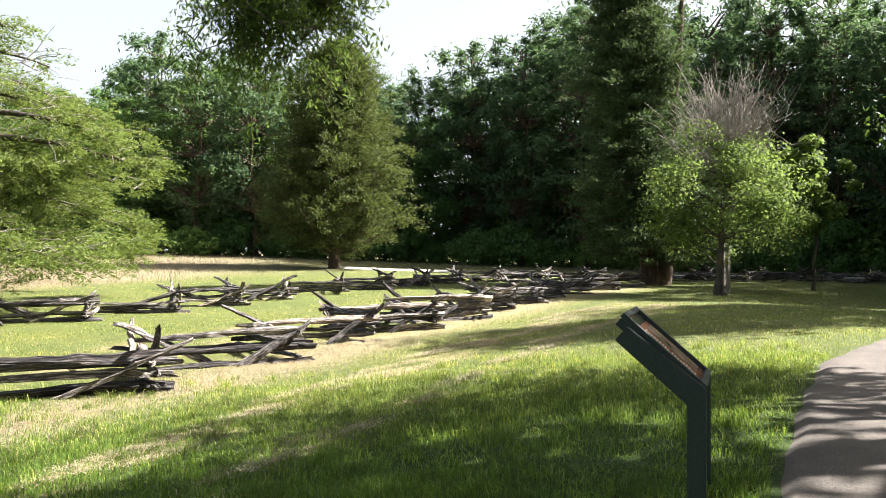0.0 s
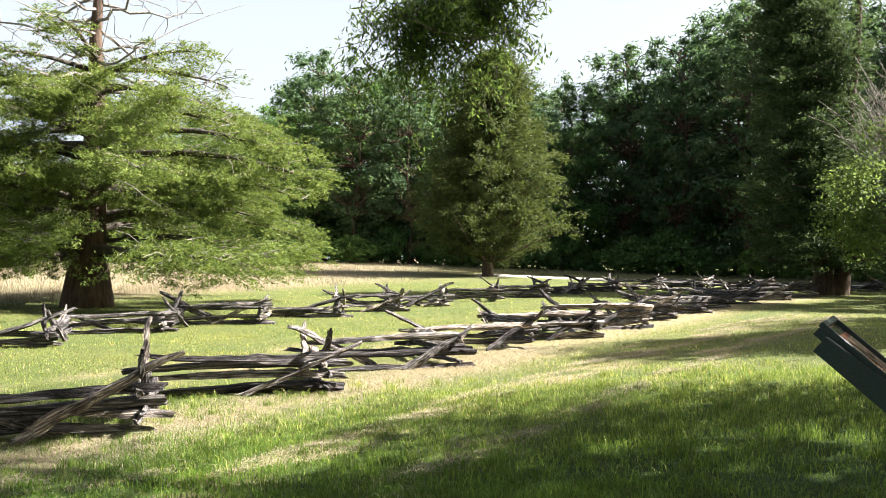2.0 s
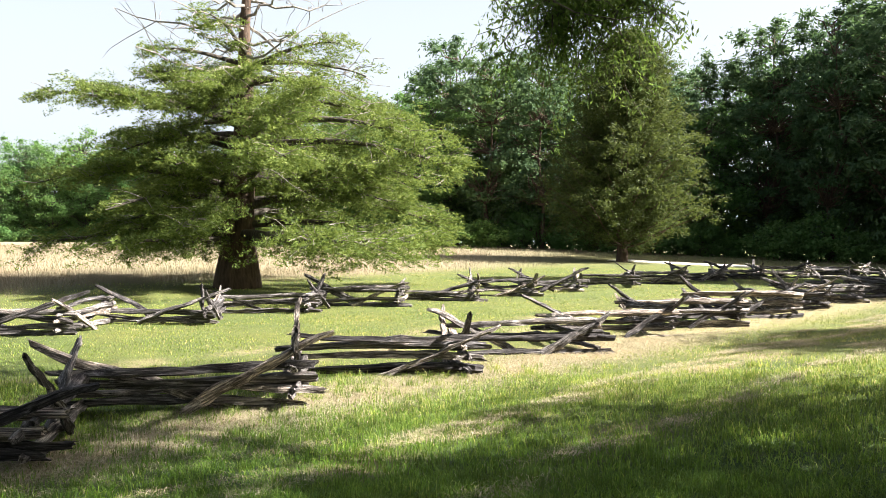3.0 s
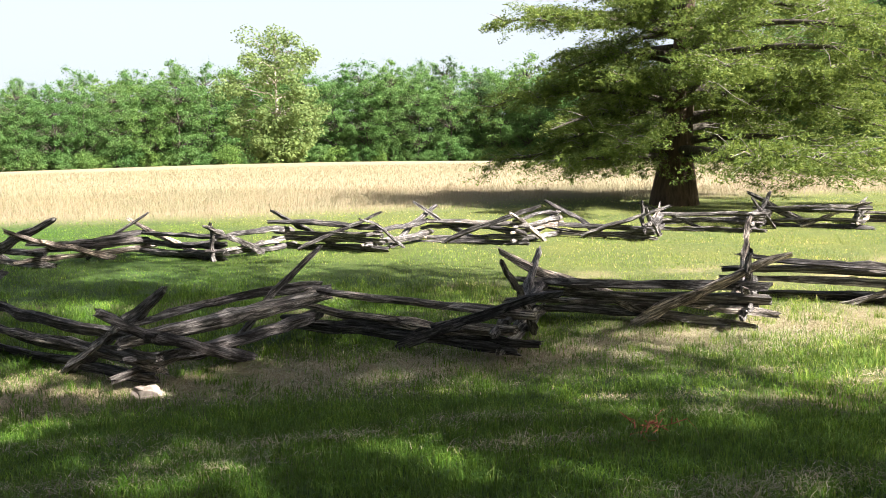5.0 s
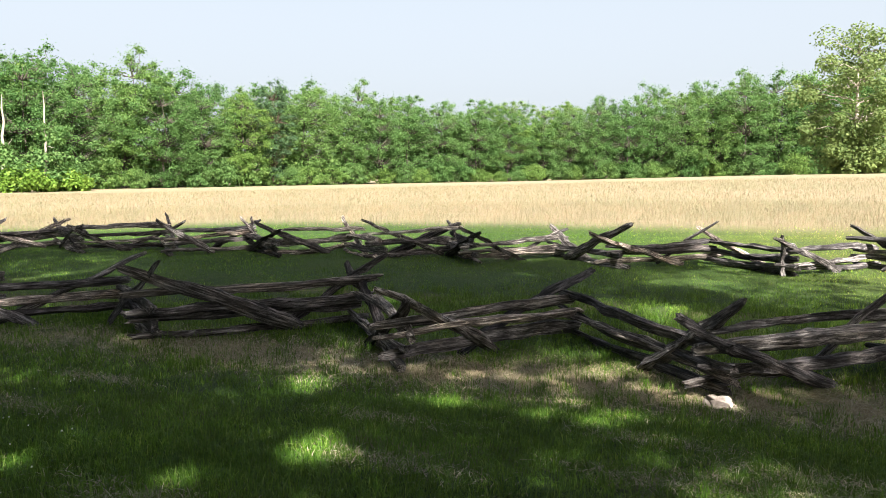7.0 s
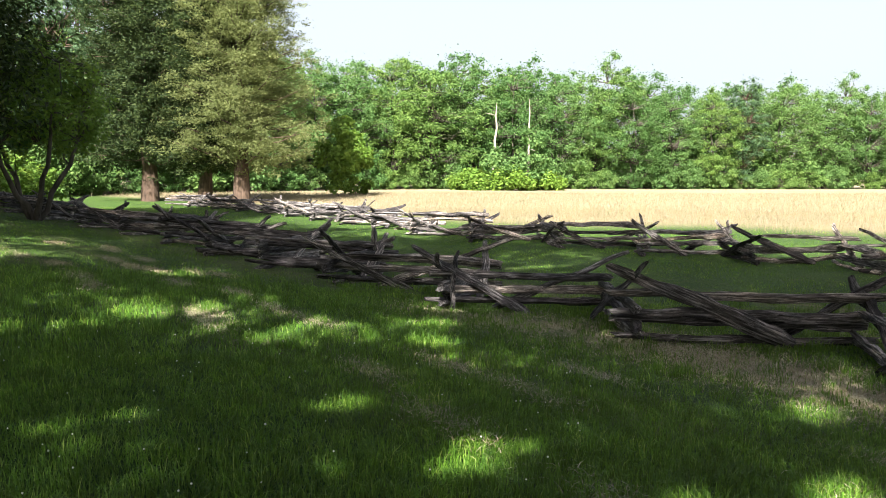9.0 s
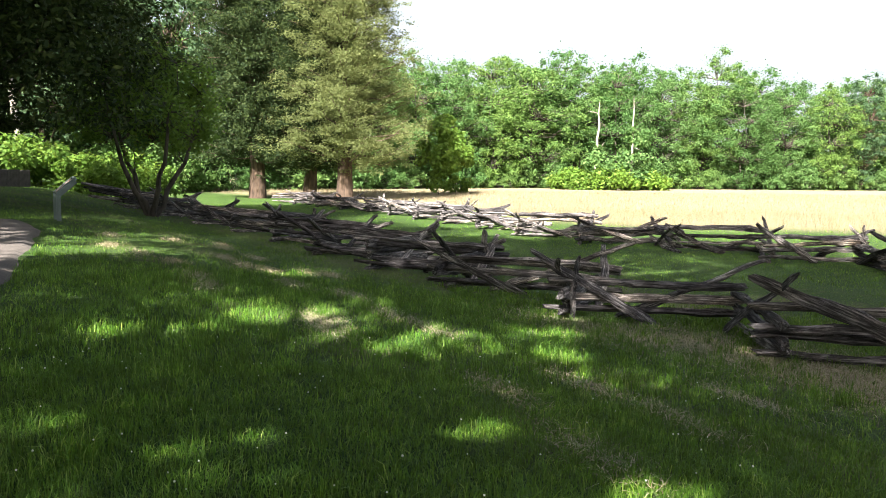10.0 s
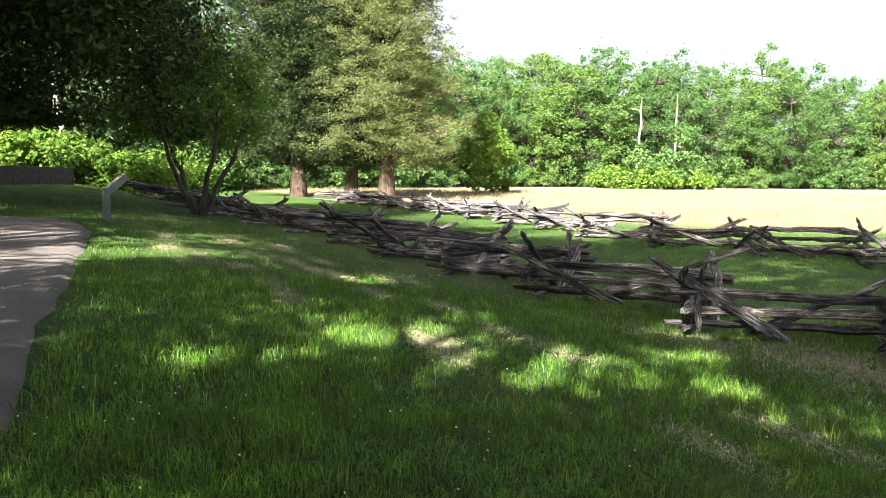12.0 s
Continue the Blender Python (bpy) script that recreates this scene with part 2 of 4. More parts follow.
# ---- mesh builders ----
def link_mesh(name, verts, faces, mat, parent=None, label="", smooth=False):
    """One mesh object from arrays: verts n x 3, faces a list of n x k index arrays."""
    me = bpy.data.meshes.new(name)
    faces = [np.asarray(f, dtype=np.int32) for f in (faces if isinstance(faces, list) else [faces])]
    loops = np.concatenate([f.ravel() for f in faces])
    sizes = np.concatenate([np.full(len(f), f.shape[1], dtype=np.int32) for f in faces])
    starts = np.concatenate([[0], np.cumsum(sizes)[:-1]]).astype(np.int32)
    me.vertices.add(len(verts))
    me.vertices.foreach_set("co", np.asarray(verts, dtype=np.float32).ravel())
    me.loops.add(len(loops))
    me.loops.foreach_set("vertex_index", loops)
    me.polygons.add(len(sizes))
    me.polygons.foreach_set("loop_start", starts)
    me.polygons.foreach_set("loop_total", sizes)
    me.polygons.foreach_set("use_smooth", np.full(len(sizes), smooth))
    me.update(calc_edges=True)
    me.materials.append(mat)
    ob = new(name, me)
    ob.parent = parent
    if label:
        ob["label"] = label
    return ob


def part(name, bm, mat, parent, label=""):
    me = bpy.data.meshes.new(name)
    bm.to_mesh(me)
    bm.free()
    me.materials.append(mat)
    ob = new(name, me)
    ob.parent = parent
    if label:
        ob["label"] = label
    return ob


def box(bm, size, at, bevel=0.0, turn=None):
    made = bmesh.ops.create_cube(bm, size=1.0, matrix=Matrix.Translation(at) @ (turn or Matrix()) @ Matrix.Diagonal((*size, 1)))
    if bevel:
        edges = list({e for v in made["verts"] for e in v.link_edges})
        bmesh.ops.bevel(bm, geom=edges, offset=bevel, segments=2, affect="EDGES", profile=0.5)


def unit(v):
    return v / np.maximum(np.linalg.norm(v, axis=-1, keepdims=True), 1e-9)


def leaves(rng, centres, length, width, up=0.3, outward=None, along=None):
    """Pointed leaf quads at centres: verts and faces."""
    n = len(centres)
    nor = rng.normal(size=(n, 3))
    nor[:, 2] = np.abs(nor[:, 2]) + up
    if outward is not None:
        nor += outward
    nor = unit(nor)
    ax = rng.normal(size=(n, 3)) if along is None else along + rng.normal(size=(n, 3)) * 0.55
    ax = unit(ax - nor * np.sum(ax * nor, axis=1, keepdims=True))
    side = np.cross(nor, ax)
    L = length * rng.uniform(0.6, 1.3, (n, 1)) * 0.5
    W = width * rng.uniform(0.7, 1.3, (n, 1)) * 0.5
    v = np.stack([centres - ax * L, centres + side * W + ax * L * 0.1, centres + ax * L, centres - side * W + ax * L * 0.1], axis=1).reshape(-1, 3)
    return v, np.arange(4 * n).reshape(n, 4)


def tubes(lines, sides=6):
    """Tapered tubes along polylines: a list of (points, radii)."""
    vs, fs, base = [], [], 0
    ang = np.linspace(0, 2 * np.pi, sides, endpoint=False)
    for pts, rad in lines:
        pts, rad = np.asarray(pts, float), np.asarray(rad, float)
        tan = unit(np.gradient(pts, axis=0))
        ref = np.array([0.31, 0.95, 0.05]) if abs(tan[0, 2]) > 0.7 else np.array([0.0, 0.0, 1.0])
        a = unit(np.cross(tan, ref))
        b = np.cross(tan, a)
        ring = pts[:, None] + rad[:, None, None] * (a[:, None] * np.cos(ang)[None, :, None] + b[:, None] * np.sin(ang)[None, :, None])
        n = len(pts)
        vs.append(ring.reshape(-1, 3))
        i = np.arange(n - 1)[:, None] * sides
        k = np.arange(sides)[None]
        k2 = (k + 1) % sides
        fs.append((base + np.stack([i + k, i + k2, i + sides + k2, i + sides + k], axis=-1)).reshape(-1, 4))
        base += n * sides
    return np.concatenate(vs), np.concatenate(fs)


def bent(rng, a, b, n=6, wobble=0.05, sag=0.0):
    t = np.linspace(0, 1, n)[:, None]
    a, b = np.asarray(a, float), np.asarray(b, float)
    p = a + (b - a) * t
    d = np.linalg.norm(b - a)
    p[1:-1] += rng.normal(size=(n - 2, 3)) * wobble * d
    p[:, 2] += sag * d * np.sin(np.pi * t[:, 0])
    return p


# ---- ground ----
def smooth(a, b, v):
    t = np.clip((v - a) / (b - a), 0, 1)
    return t * t * (3 - 2 * t)


def ground_z(x, y):
    """The height of the ground: a bank that falls from the path to the field, a rise along the path, far knolls."""
    x, y = np.asarray(x, float), np.asarray(y, float)
    u, q = 0.61 * x + 0.79 * y, -0.9 * (x - 0.9) + 0.43 * (y - 0.2)
    z = -0.74 * smooth(0.5, 9.8, q)
    k = smooth(14, 34, u)
    z = z * (1 - k) - 0.63 * k
    z = z + 0.006 * np.clip(-u - 4, 0, 60) * (1 - smooth(0, 7, q)) + 0.025 * np.clip(-u - 24, 0, 26) * (1 - smooth(-4, 5, q))
    z = z + 1.9 * np.exp(-((x + 95) ** 2 + (y - 65) ** 2) / 60 ** 2) + 1.1 * np.exp(-((x + 32) ** 2 + (y - 88) ** 2) / 36 ** 2)
    return z


def gz(x, y):
    return float(ground_z(x, y))


FENCE_A = [(10.0, 41.0), (8.1, 38.0), (6.32, 35.0), (4.75, 32.25), (3.5, 29.3), (2.23, 26.4), (1.12, 23.7), (-0.32, 20.75), (-1.67, 18.1), (-2.74, 14.9), (-4.2, 11.65), (-5.42, 8.6),
           (-6.24, 5.37), (-7.72, 2.25), (-8.87, -0.66), (-10.3, -3.7), (-10.7, -6.6), (-11.95, -9.6), (-12.6, -11.9), (-13.8, -14.6), (-15.1, -17.6), (-16.1, -20.6), (-16.9, -23.6),
           (-17.6, -26.65), (-18.1, -29.7), (-18.4, -32.8)]
BACK_A = {7: (-1.39, 22.2), 8: (-2.72, 19.4), 9: (-3.97, 16.5), 10: (-5.13, 13.5), 11: (-6.52, 10.65), 12: (-7.6, 7.25), 13: (-8.8, 4.6), 14: (-10.6, 1.4), 15: (-11.65, -1.45)}
FRONT_B = [(31.0, 46.5), (27.8, 46.8), (24.6, 47.2), (21.4, 47.8), (18.2, 48.2), (15.0, 48.5), (11.8, 48.6), (8.6, 48.3), (5.6, 47.2), (3.0, 45.4), (0.8, 42.8), (-0.9, 39.9),
           (-2.43, 37.0), (-4.3, 34.1), (-6.0, 30.9), (-7.1, 27.9), (-8.4, 25.25), (-9.9, 22.2), (-11.35, 19.4), (-12.2, 15.95), (-13.6, 12.95), (-14.85, 9.7), (-15.9, 6.65), (-17.4, 3.6),
           (-18.5, 0.7), (-19.6, -1.6), (-20.3, -4.1), (-20.7, -6.7), (-21.7, -9.4), (-22.0, -12.4), (-23.2, -15.2), (-24.7, -17.9), (-26.2, -20.6), (-27.7, -23.3), (-29.2, -26.05), (-30.6, -28.8),
           (-31.6, -31.7), (-32.7, -34.7), (-33.7, -37.6), (-34.8, -40.5)]
PATH_MID = [(22.0, 24.0), (13.0, 17.0), (9.6, 13.6), (7.7, 11.8), (6.5, 10.6), (5.4, 9.2), (4.3, 7.2), (2.6, 3.8), (1.0, 0.2), (-0.4, -3.0), (-2.15, -7.1), (-5.0, -12.4), (-8.0, -17.9), (-8.9, -20.4), (-8.0, -22.0), (-4.7, -22.6), (2.5, -21.6)]
WOOD_EDGE = (-75, -45, -25, 0, 20, 30, 45, 70, 90, 105, 120, 128, 135, 150, 175), (44, 56, 68, 82, 84, 110, 150, 150, 140, 122, 112, 104, 92, 72, 62)


def to_line(x, y, line):
    """Distance to a polyline, and the side (plus: left of its way)."""
    best = np.full(np.shape(x), 1e9)
    side = np.zeros(np.shape(x))
    for (ax, ay), (bx, by) in zip(line, line[1:]):
        dx, dy = bx - ax, by - ay
        t = np.clip(((x - ax) * dx + (y - ay) * dy) / (dx * dx + dy * dy), 0, 1)
        d = np.hypot(x - ax - t * dx, y - ay - t * dy)
        sd = np.sign(dx * (y - ay) - dy * (x - ax))
        near = d < best
        best, side = np.where(near, d, best), np.where(near, sd, side)
    return best, side


def meadow_mask(x, y):
    d, side = to_line(x, y, [(90.0, 42.0)] + FRONT_B + [(-46.0, -90.0)])
    out = -side * d
    start = 11.5 + 2.0 * smooth(10, 30, y) - 6.0 * smooth(-6, -18, y)
    # green grass round the spreading cedar, also putting its shade into the ground colour
    return smooth(-2.5, 3.5, out - start) * (1 - 0.75 * smooth(-20, -9, x) * smooth(28, 44, y)) * (1 - 0.9 * np.exp(-((x + 19.5) ** 2 + (y - 24.5) ** 2) / 5.5 ** 2)), out


def build_ground():
    k = np.linspace(-1, 1, 361)
    near = 30 * k
    g = near + np.sign(k) * 670 * np.abs(k) ** 7
    X, Y = np.meshgrid(g - 6, g + 6, indexing="ij")
    Z = ground_z(X, Y)
    rng = np.random.default_rng(3)
    fall = 1 / (1 + (np.hypot(X, Y) / 40) ** 2)
    lump = sum(a * np.sin(X * f + p) * np.sin(Y * f * 1.13 + q) for a, f, p, q in ((0.02, 1.1, 0.3, 1.2), (0.012, 2.9, 2.1, 0.4), (0.008, 6.3, 1.0, 2.0)))
    Z = Z + lump * fall
    n = len(k)
    i = np.arange(n - 1)[:, None] * n + np.arange(n - 1)[None]
    F = np.stack([i, i + n, i + n + 1, i + 1], axis=-1).reshape(-1, 4)
    ob = link_mesh("ground", np.stack([X, Y, Z], -1).reshape(-1, 3), F, GROUND, smooth=True)
    m, out = meadow_mask(X, Y)
    da, _ = to_line(X, Y, FENCE_A)
    row = (np.exp(-((da - 2.9) / 0.5) ** 2) + 0.8 * np.exp(-((da - 4.5) / 0.4) ** 2)) * 0.8 * (np.sin(X * 1.7 + Y * 2.3) * 0.5 + 0.6) * (Y < 30)
    hay = np.clip(np.exp(-(da / 0.95) ** 2) * (0.2 + 0.65 * smooth(-7, -2, Y)) + row * (0.35 + 0.65 * smooth(-8, 2, Y)), 0, 1)
    for name, values in (("meadow", m), ("hay", hay)):
        at = ob.data.attributes.new(name, "FLOAT", "POINT")
        at.data.foreach_set("value", values.astype(np.float32).ravel())
    tagged(ob, "mown green lawn with cut hay, falling to a straw-coloured meadow", "ground", kind="structure")


build_ground()


def ribbon(name, mid, half, mat, lift, step=0.25, ragged=0.12):
    pts = np.array(mid, float)
    seg = np.concatenate([[0], np.cumsum(np.hypot(*np.diff(pts, axis=0).T))])
    d = np.arange(0, seg[-1], step)
    line = np.stack([np.interp(d, seg, pts[:, 0]), np.interp(d, seg, pts[:, 1])], 1)
    for _ in range(6):
        line[1:-1] = (line[:-2] + 2 * line[1:-1] + line[2:]) / 4
    tan = unit(np.gradient(line, axis=0))
    nor = np.stack([-tan[:, 1], tan[:, 0]], 1)
    cols = np.linspace(-1, 1, 13)
    rng = np.random.default_rng(11)
    edge = sum(a * np.sin(d * f + p) for a, f, p in ((0.5, 0.9, 1), (0.35, 2.3, 4), (0.3, 5.1, 2))) * ragged
    P = line[:, None] + nor[:, None] * (cols[None, :, None] * (half + np.where(cols > 0, edge[:, None], edge[::-1][:, None])[..., None]))
    Z = ground_z(P[..., 0], P[..., 1]) + lift * np.clip((1 - np.abs(cols)) * 6, -1, 1)[None] + 0.006 * np.sin(P[..., 0] * 3.1) * np.sin(P[..., 1] * 2.7)
    Z[:, 0] -= 0.04
    Z[:, -1] -= 0.04
    n, k = len(d), len(cols)
    i = np.arange(n - 1)[:, None] * k + np.arange(k - 1)[None]
    F = np.stack([i, i + 1, i + k + 1, i + k], axis=-1).reshape(-1, 4)
    return link_mesh(name, np.concatenate([P, Z[..., None]], -1).reshape(-1, 3), F, mat, smooth=True)


tagged(ribbon("path", PATH_MID, 1.05, PATH, 0.045, ragged=0.05), "worn grey asphalt footpath with dappled shade across lawn", "path", kind="structure")
tagged(ribbon("gravel_road", [(-9.0, 62.0), (0.0, 59.0), (12.0, 57.0), (30.0, 56.0), (60.0, 57.0)], 1.3, GRAVEL, 0.06, 1.0), "pale gravel road crossing the grass before the woods", "road", kind="structure")


# ---- split-rail fences ----
def rail_mesh(name, length, radius, rng, flat=0.8):
    """A split rail: an uneven wedge in section, ridged along its length, with knots and ragged ends."""
    n, sides = 13, 9
    ang = np.linspace(0, 2 * np.pi, sides, endpoint=False) + rng.uniform(-0.2, 0.2, sides)
    wedge = 0.78 + 0.3 * np.cos(1.5 * (ang - rng.uniform(0, 6))) ** 2
    ridge = rng.uniform(0.66, 1.22, sides)
    x = np.linspace(-0.5, 0.5, n) * length
    bow, bow2 = rng.normal(0, 0.017, 2) * length
    knot = rng.uniform(0.15, 0.85)
    wander = np.cumsum(rng.normal(0, 0.014, (n, 2)), axis=0)
    wander -= np.linspace(0, 1, n)[:, None] * wander[-1]
    verts = []
    for k, xx in enumerate(x):
        t = k / (n - 1)
        r = radius * (1.18 - 0.42 * t) * (0.78 + 0.22 * min(1, 9 * min(t, 1 - t))) * (1 + 0.3 * math.exp(-((t - knot) / 0.05) ** 2)) * rng.uniform(0.92, 1.08)
        arch = 1 - (2 * t - 1) ** 2
        p = wedge * ridge * rng.uniform(0.88, 1.12, sides)
        end = k in (0, n - 1)
        verts += [(xx + rng.normal(0, 0.035) * end, bow * arch + wander[k, 0] + r * q * math.cos(a + 0.6 * t), bow2 * arch + wander[k, 1] + r * q * flat * math.sin(a + 0.6 * t)) for q, a in zip(p, ang)]
    i = np.arange(n - 1)[:, None] * sides
    k = np.arange(sides)[None]
    k2 = (k + 1) % sides
    quads = np.stack([i + k, i + k2, i + sides + k2, i + sides + k], -1).reshape(-1, 4)
    ends = np.array([list(range(sides))[::-1], [(n - 1) * sides + q for q in range(sides)]])
    ob = link_mesh(name, np.array(verts), [quads, ends], RAIL)
    me = ob.data
    bpy.data.objects.remove(ob)
    return me


_r = np.random.default_rng(21)
RAIL_MESHES = [rail_mesh("rail", 2.9, _r.uniform(0.055, 0.095), _r) for _ in range(18)]
STAKE_MESHES = [rail_mesh("stake", 2.8, _r.uniform(0.055, 0.1), _r, 0.62) for _ in range(12)]


def lay(name, me, a, b, native, parent, rng):
    a, b = Vector(a), Vector(b)
    d = b - a
    q = d.to_track_quat("X", "Z")
    ob = new(name, me)
    ob.parent = parent
    ob.matrix_basis = Matrix.LocRotScale((a + b) / 2, q, (d.length / native, 1, 1)) @ Matrix.Rotation(rng.uniform(0, 6.28), 4, "X")
    return ob


def worm_fence(label, joints, rng, course=0.2, levels=4, rise=1.0, north=1.0, dip=0.0):
    """A zigzag fence: rails laid crosswise at each joint, and leaning stakes crossed over it."""
    fence = tagged(new("split_rail_fence"), label, "fence", "zigzag fences")
    P = [np.array((x, y, gz(x, y))) for x, y in joints]
    for i, (a, b) in enumerate(zip(P, P[1:])):
        d = unit(b - a)
        off = course * 0.5 * (i % 2)
        sunk = rng.uniform(0.84, 1.04) * (1 - dip * math.exp(-(((a[1] + b[1]) / 2 - 1.5) / 3.2) ** 2))
        for k in range(levels - (rng.uniform() < 0.3)):
            h = 0.06 + (off + k * course) * sunk
            over_a, over_b = rng.uniform(0.1, 0.42, 2)
            dz = rng.normal(0, 0.035, 2)
            side = np.array((-d[1], d[0], 0))
            lay("rail", RAIL_MESHES[rng.integers(18)], a - d * over_a + side * rng.normal(0, 0.05) + (0, 0, h + dz[0]), b + d * over_b + side * rng.normal(0, 0.05) + (0, 0, h + dz[1]), 2.9, fence, rng)
    top = 0.06 + course * levels
    for i in range(1, len(P) - 1):
        p = P[i]
        out = -unit((P[i + 1] + P[i - 1]) / 2 - p)
        for k, q in enumerate((P[i + 1], P[i - 1])):
            if rng.uniform() < 0.14:
                continue
            d = unit(q - p)
            run = rng.uniform(1.2, 2.0)
            foot = p + d * run + out * rng.uniform(0.12, 0.34)
            foot[2] = gz(foot[0], foot[1]) + 0.02
            peak = p - d * rng.uniform(0.22, 0.6) + out * 0.05 + (0, 0, top + (rng.uniform(-0.06, 0.4) + 0.04 * k) * (rise if p[1] < 3 else north))
            lay("stake", STAKE_MESHES[rng.integers(12)], foot, peak, 2.8, fence, rng)
    for i in range(2, len(P) - 2, 3):
        if rng.uniform() < 0.35:
            p = P[i] + np.array((rng.normal(0, 0.12), rng.normal(0, 0.12), -0.05))
            lay("upright", STAKE_MESHES[rng.integers(12)], p, p + (rng.normal(0, 0.06), rng.normal(0, 0.06), top + rng.uniform(0.12, 0.35)), 2.8, fence, rng)
    return fence


def zigzag(front, given, depth):
    """Joints front, back, front, ... : a back joint is given, or lies depth behind the middle, to the meadow's side."""
    out = [front[0]]
    for i, (a, b) in enumerate(zip(front, front[1:])):
        if i + 1 in given:
            out.append(given[i + 1])
        else:
            dx, dy = b[0] - a[0], b[1] - a[1]
            n = math.hypot(dx, dy)
            out.append(((a[0] + b[0]) / 2 + dy / n * depth, (a[1] + b[1]) / 2 - dx / n * depth))
        out.append(b)
    return out


worm_fence("weathered grey split-rail zigzag fence on the lawn", zigzag(FENCE_A, BACK_A, 1.9), np.random.default_rng(5), course=0.182, rise=0.65, north=0.9, dip=0.16)
worm_fence("weathered grey split-rail zigzag fence along the meadow", zigzag(FRONT_B, {}, 1.6), np.random.default_rng(6), course=0.155, rise=0.6, north=0.7)


# ---- trees ----
def conifer(name, label, at, height, profile, rng, trunk=0.3, limbs=90, clumps=12, cards=14, card=(0.26, 0.09), rise=0.15, mat=LEAF_CEDAR, bark=BARK_CEDAR, spread=0.35, start=0.06, group="", stems=1, flat=0.5):
    """A cedar or pine: limbs round a trunk, sprays of foliage along them. profile(f): crown radius at the height share f."""
    tree = tagged(new(name), label, "tree", group)
    tree.location = (at[0], at[1], gz(*at) - 0.05)
    lines, pts, boughs = [], [], []
    for s in range(stems):
        o = np.array((0.0, 0.0, 0.0)) if stems == 1 else np.array((math.cos(s * 3.3) * trunk * 0.8, math.sin(s * 3.3) * trunk * 0.8, 0))
        tp = bent(rng, o, o * 4.5 + (rng.normal(0, 0.02) * height, rng.normal(0, 0.02) * height, height), 9, 0.008)
        lines.append((tp, trunk * np.array((1.35, 1.0, 0.88, 0.75, 0.62, 0.48, 0.34, 0.2, 0.05))))
    for i in range(limbs):
        f = (i + rng.uniform(0, 1)) / limbs
        f = start + (1 - start) * f
        r = profile(f) * rng.uniform(0.62, 1.12)
        if r < 0.15:
            continue
        az = i * 2.39996 + rng.normal(0, 0.3)
        z0 = f * height
        c, s = math.cos(az), math.sin(az)
        axis = np.array([np.interp(z0, tp[:, 2], tp[:, 0]), np.interp(z0, tp[:, 2], tp[:, 1]), z0])
        end = axis + (c * r, s * r, rise * r + rng.normal(0, 0.06) * r)
        limb = bent(rng, axis, end, 6, 0.018, -0.06)
        lr = min(trunk * 0.4, 0.015 + 0.011 * r)
        boughs.append((limb, lr * np.linspace(1, 0.25, 6)))
        t = rng.uniform(0.14, 1.06, clumps) ** 0.8
        q = axis + (end - axis) * t[:, None]
        q[:, 2] += -0.08 * r * np.sin(np.pi * np.clip(t, 0, 1))
        q += rng.normal(size=(clumps, 3)) * np.array((1, 1, flat)) * spread * (0.5 + 0.5 * r / 4)
        pts.append(q)
    v, f = tubes(lines + boughs, 7)
    link_mesh("trunk", v, f, bark, tree, smooth=True)
    pts = np.concatenate(pts)
    n = len(pts)
    c = np.repeat(pts, cards, 0) + rng.normal(size=(n * cards, 3)) * np.array((1, 1, flat)) * spread * 0.36
    out = np.repeat(unit(pts * (1, 1, 0.0) + 1e-4), cards, 0)
    v, f = leaves(rng, c, card[0], card[1], 0.25, along=out * 0.8 + np.array((0, 0, 0.35)))
    link_mesh("crown", v, f, mat, tree)
    return tree


# lawn spots (x, y, radius) kept sunlit by gaps cut in the oak crowns
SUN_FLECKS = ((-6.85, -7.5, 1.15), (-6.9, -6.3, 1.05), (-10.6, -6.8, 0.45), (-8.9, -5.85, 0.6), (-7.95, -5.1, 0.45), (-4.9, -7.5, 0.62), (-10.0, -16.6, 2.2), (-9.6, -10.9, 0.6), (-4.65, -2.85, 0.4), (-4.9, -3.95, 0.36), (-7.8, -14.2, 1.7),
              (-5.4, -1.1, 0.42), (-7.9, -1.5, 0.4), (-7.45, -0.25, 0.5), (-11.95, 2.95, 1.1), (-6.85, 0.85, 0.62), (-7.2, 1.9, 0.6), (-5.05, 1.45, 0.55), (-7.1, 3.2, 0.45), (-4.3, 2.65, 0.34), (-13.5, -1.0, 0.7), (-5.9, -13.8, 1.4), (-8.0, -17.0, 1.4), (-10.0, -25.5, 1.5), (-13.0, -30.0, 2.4))


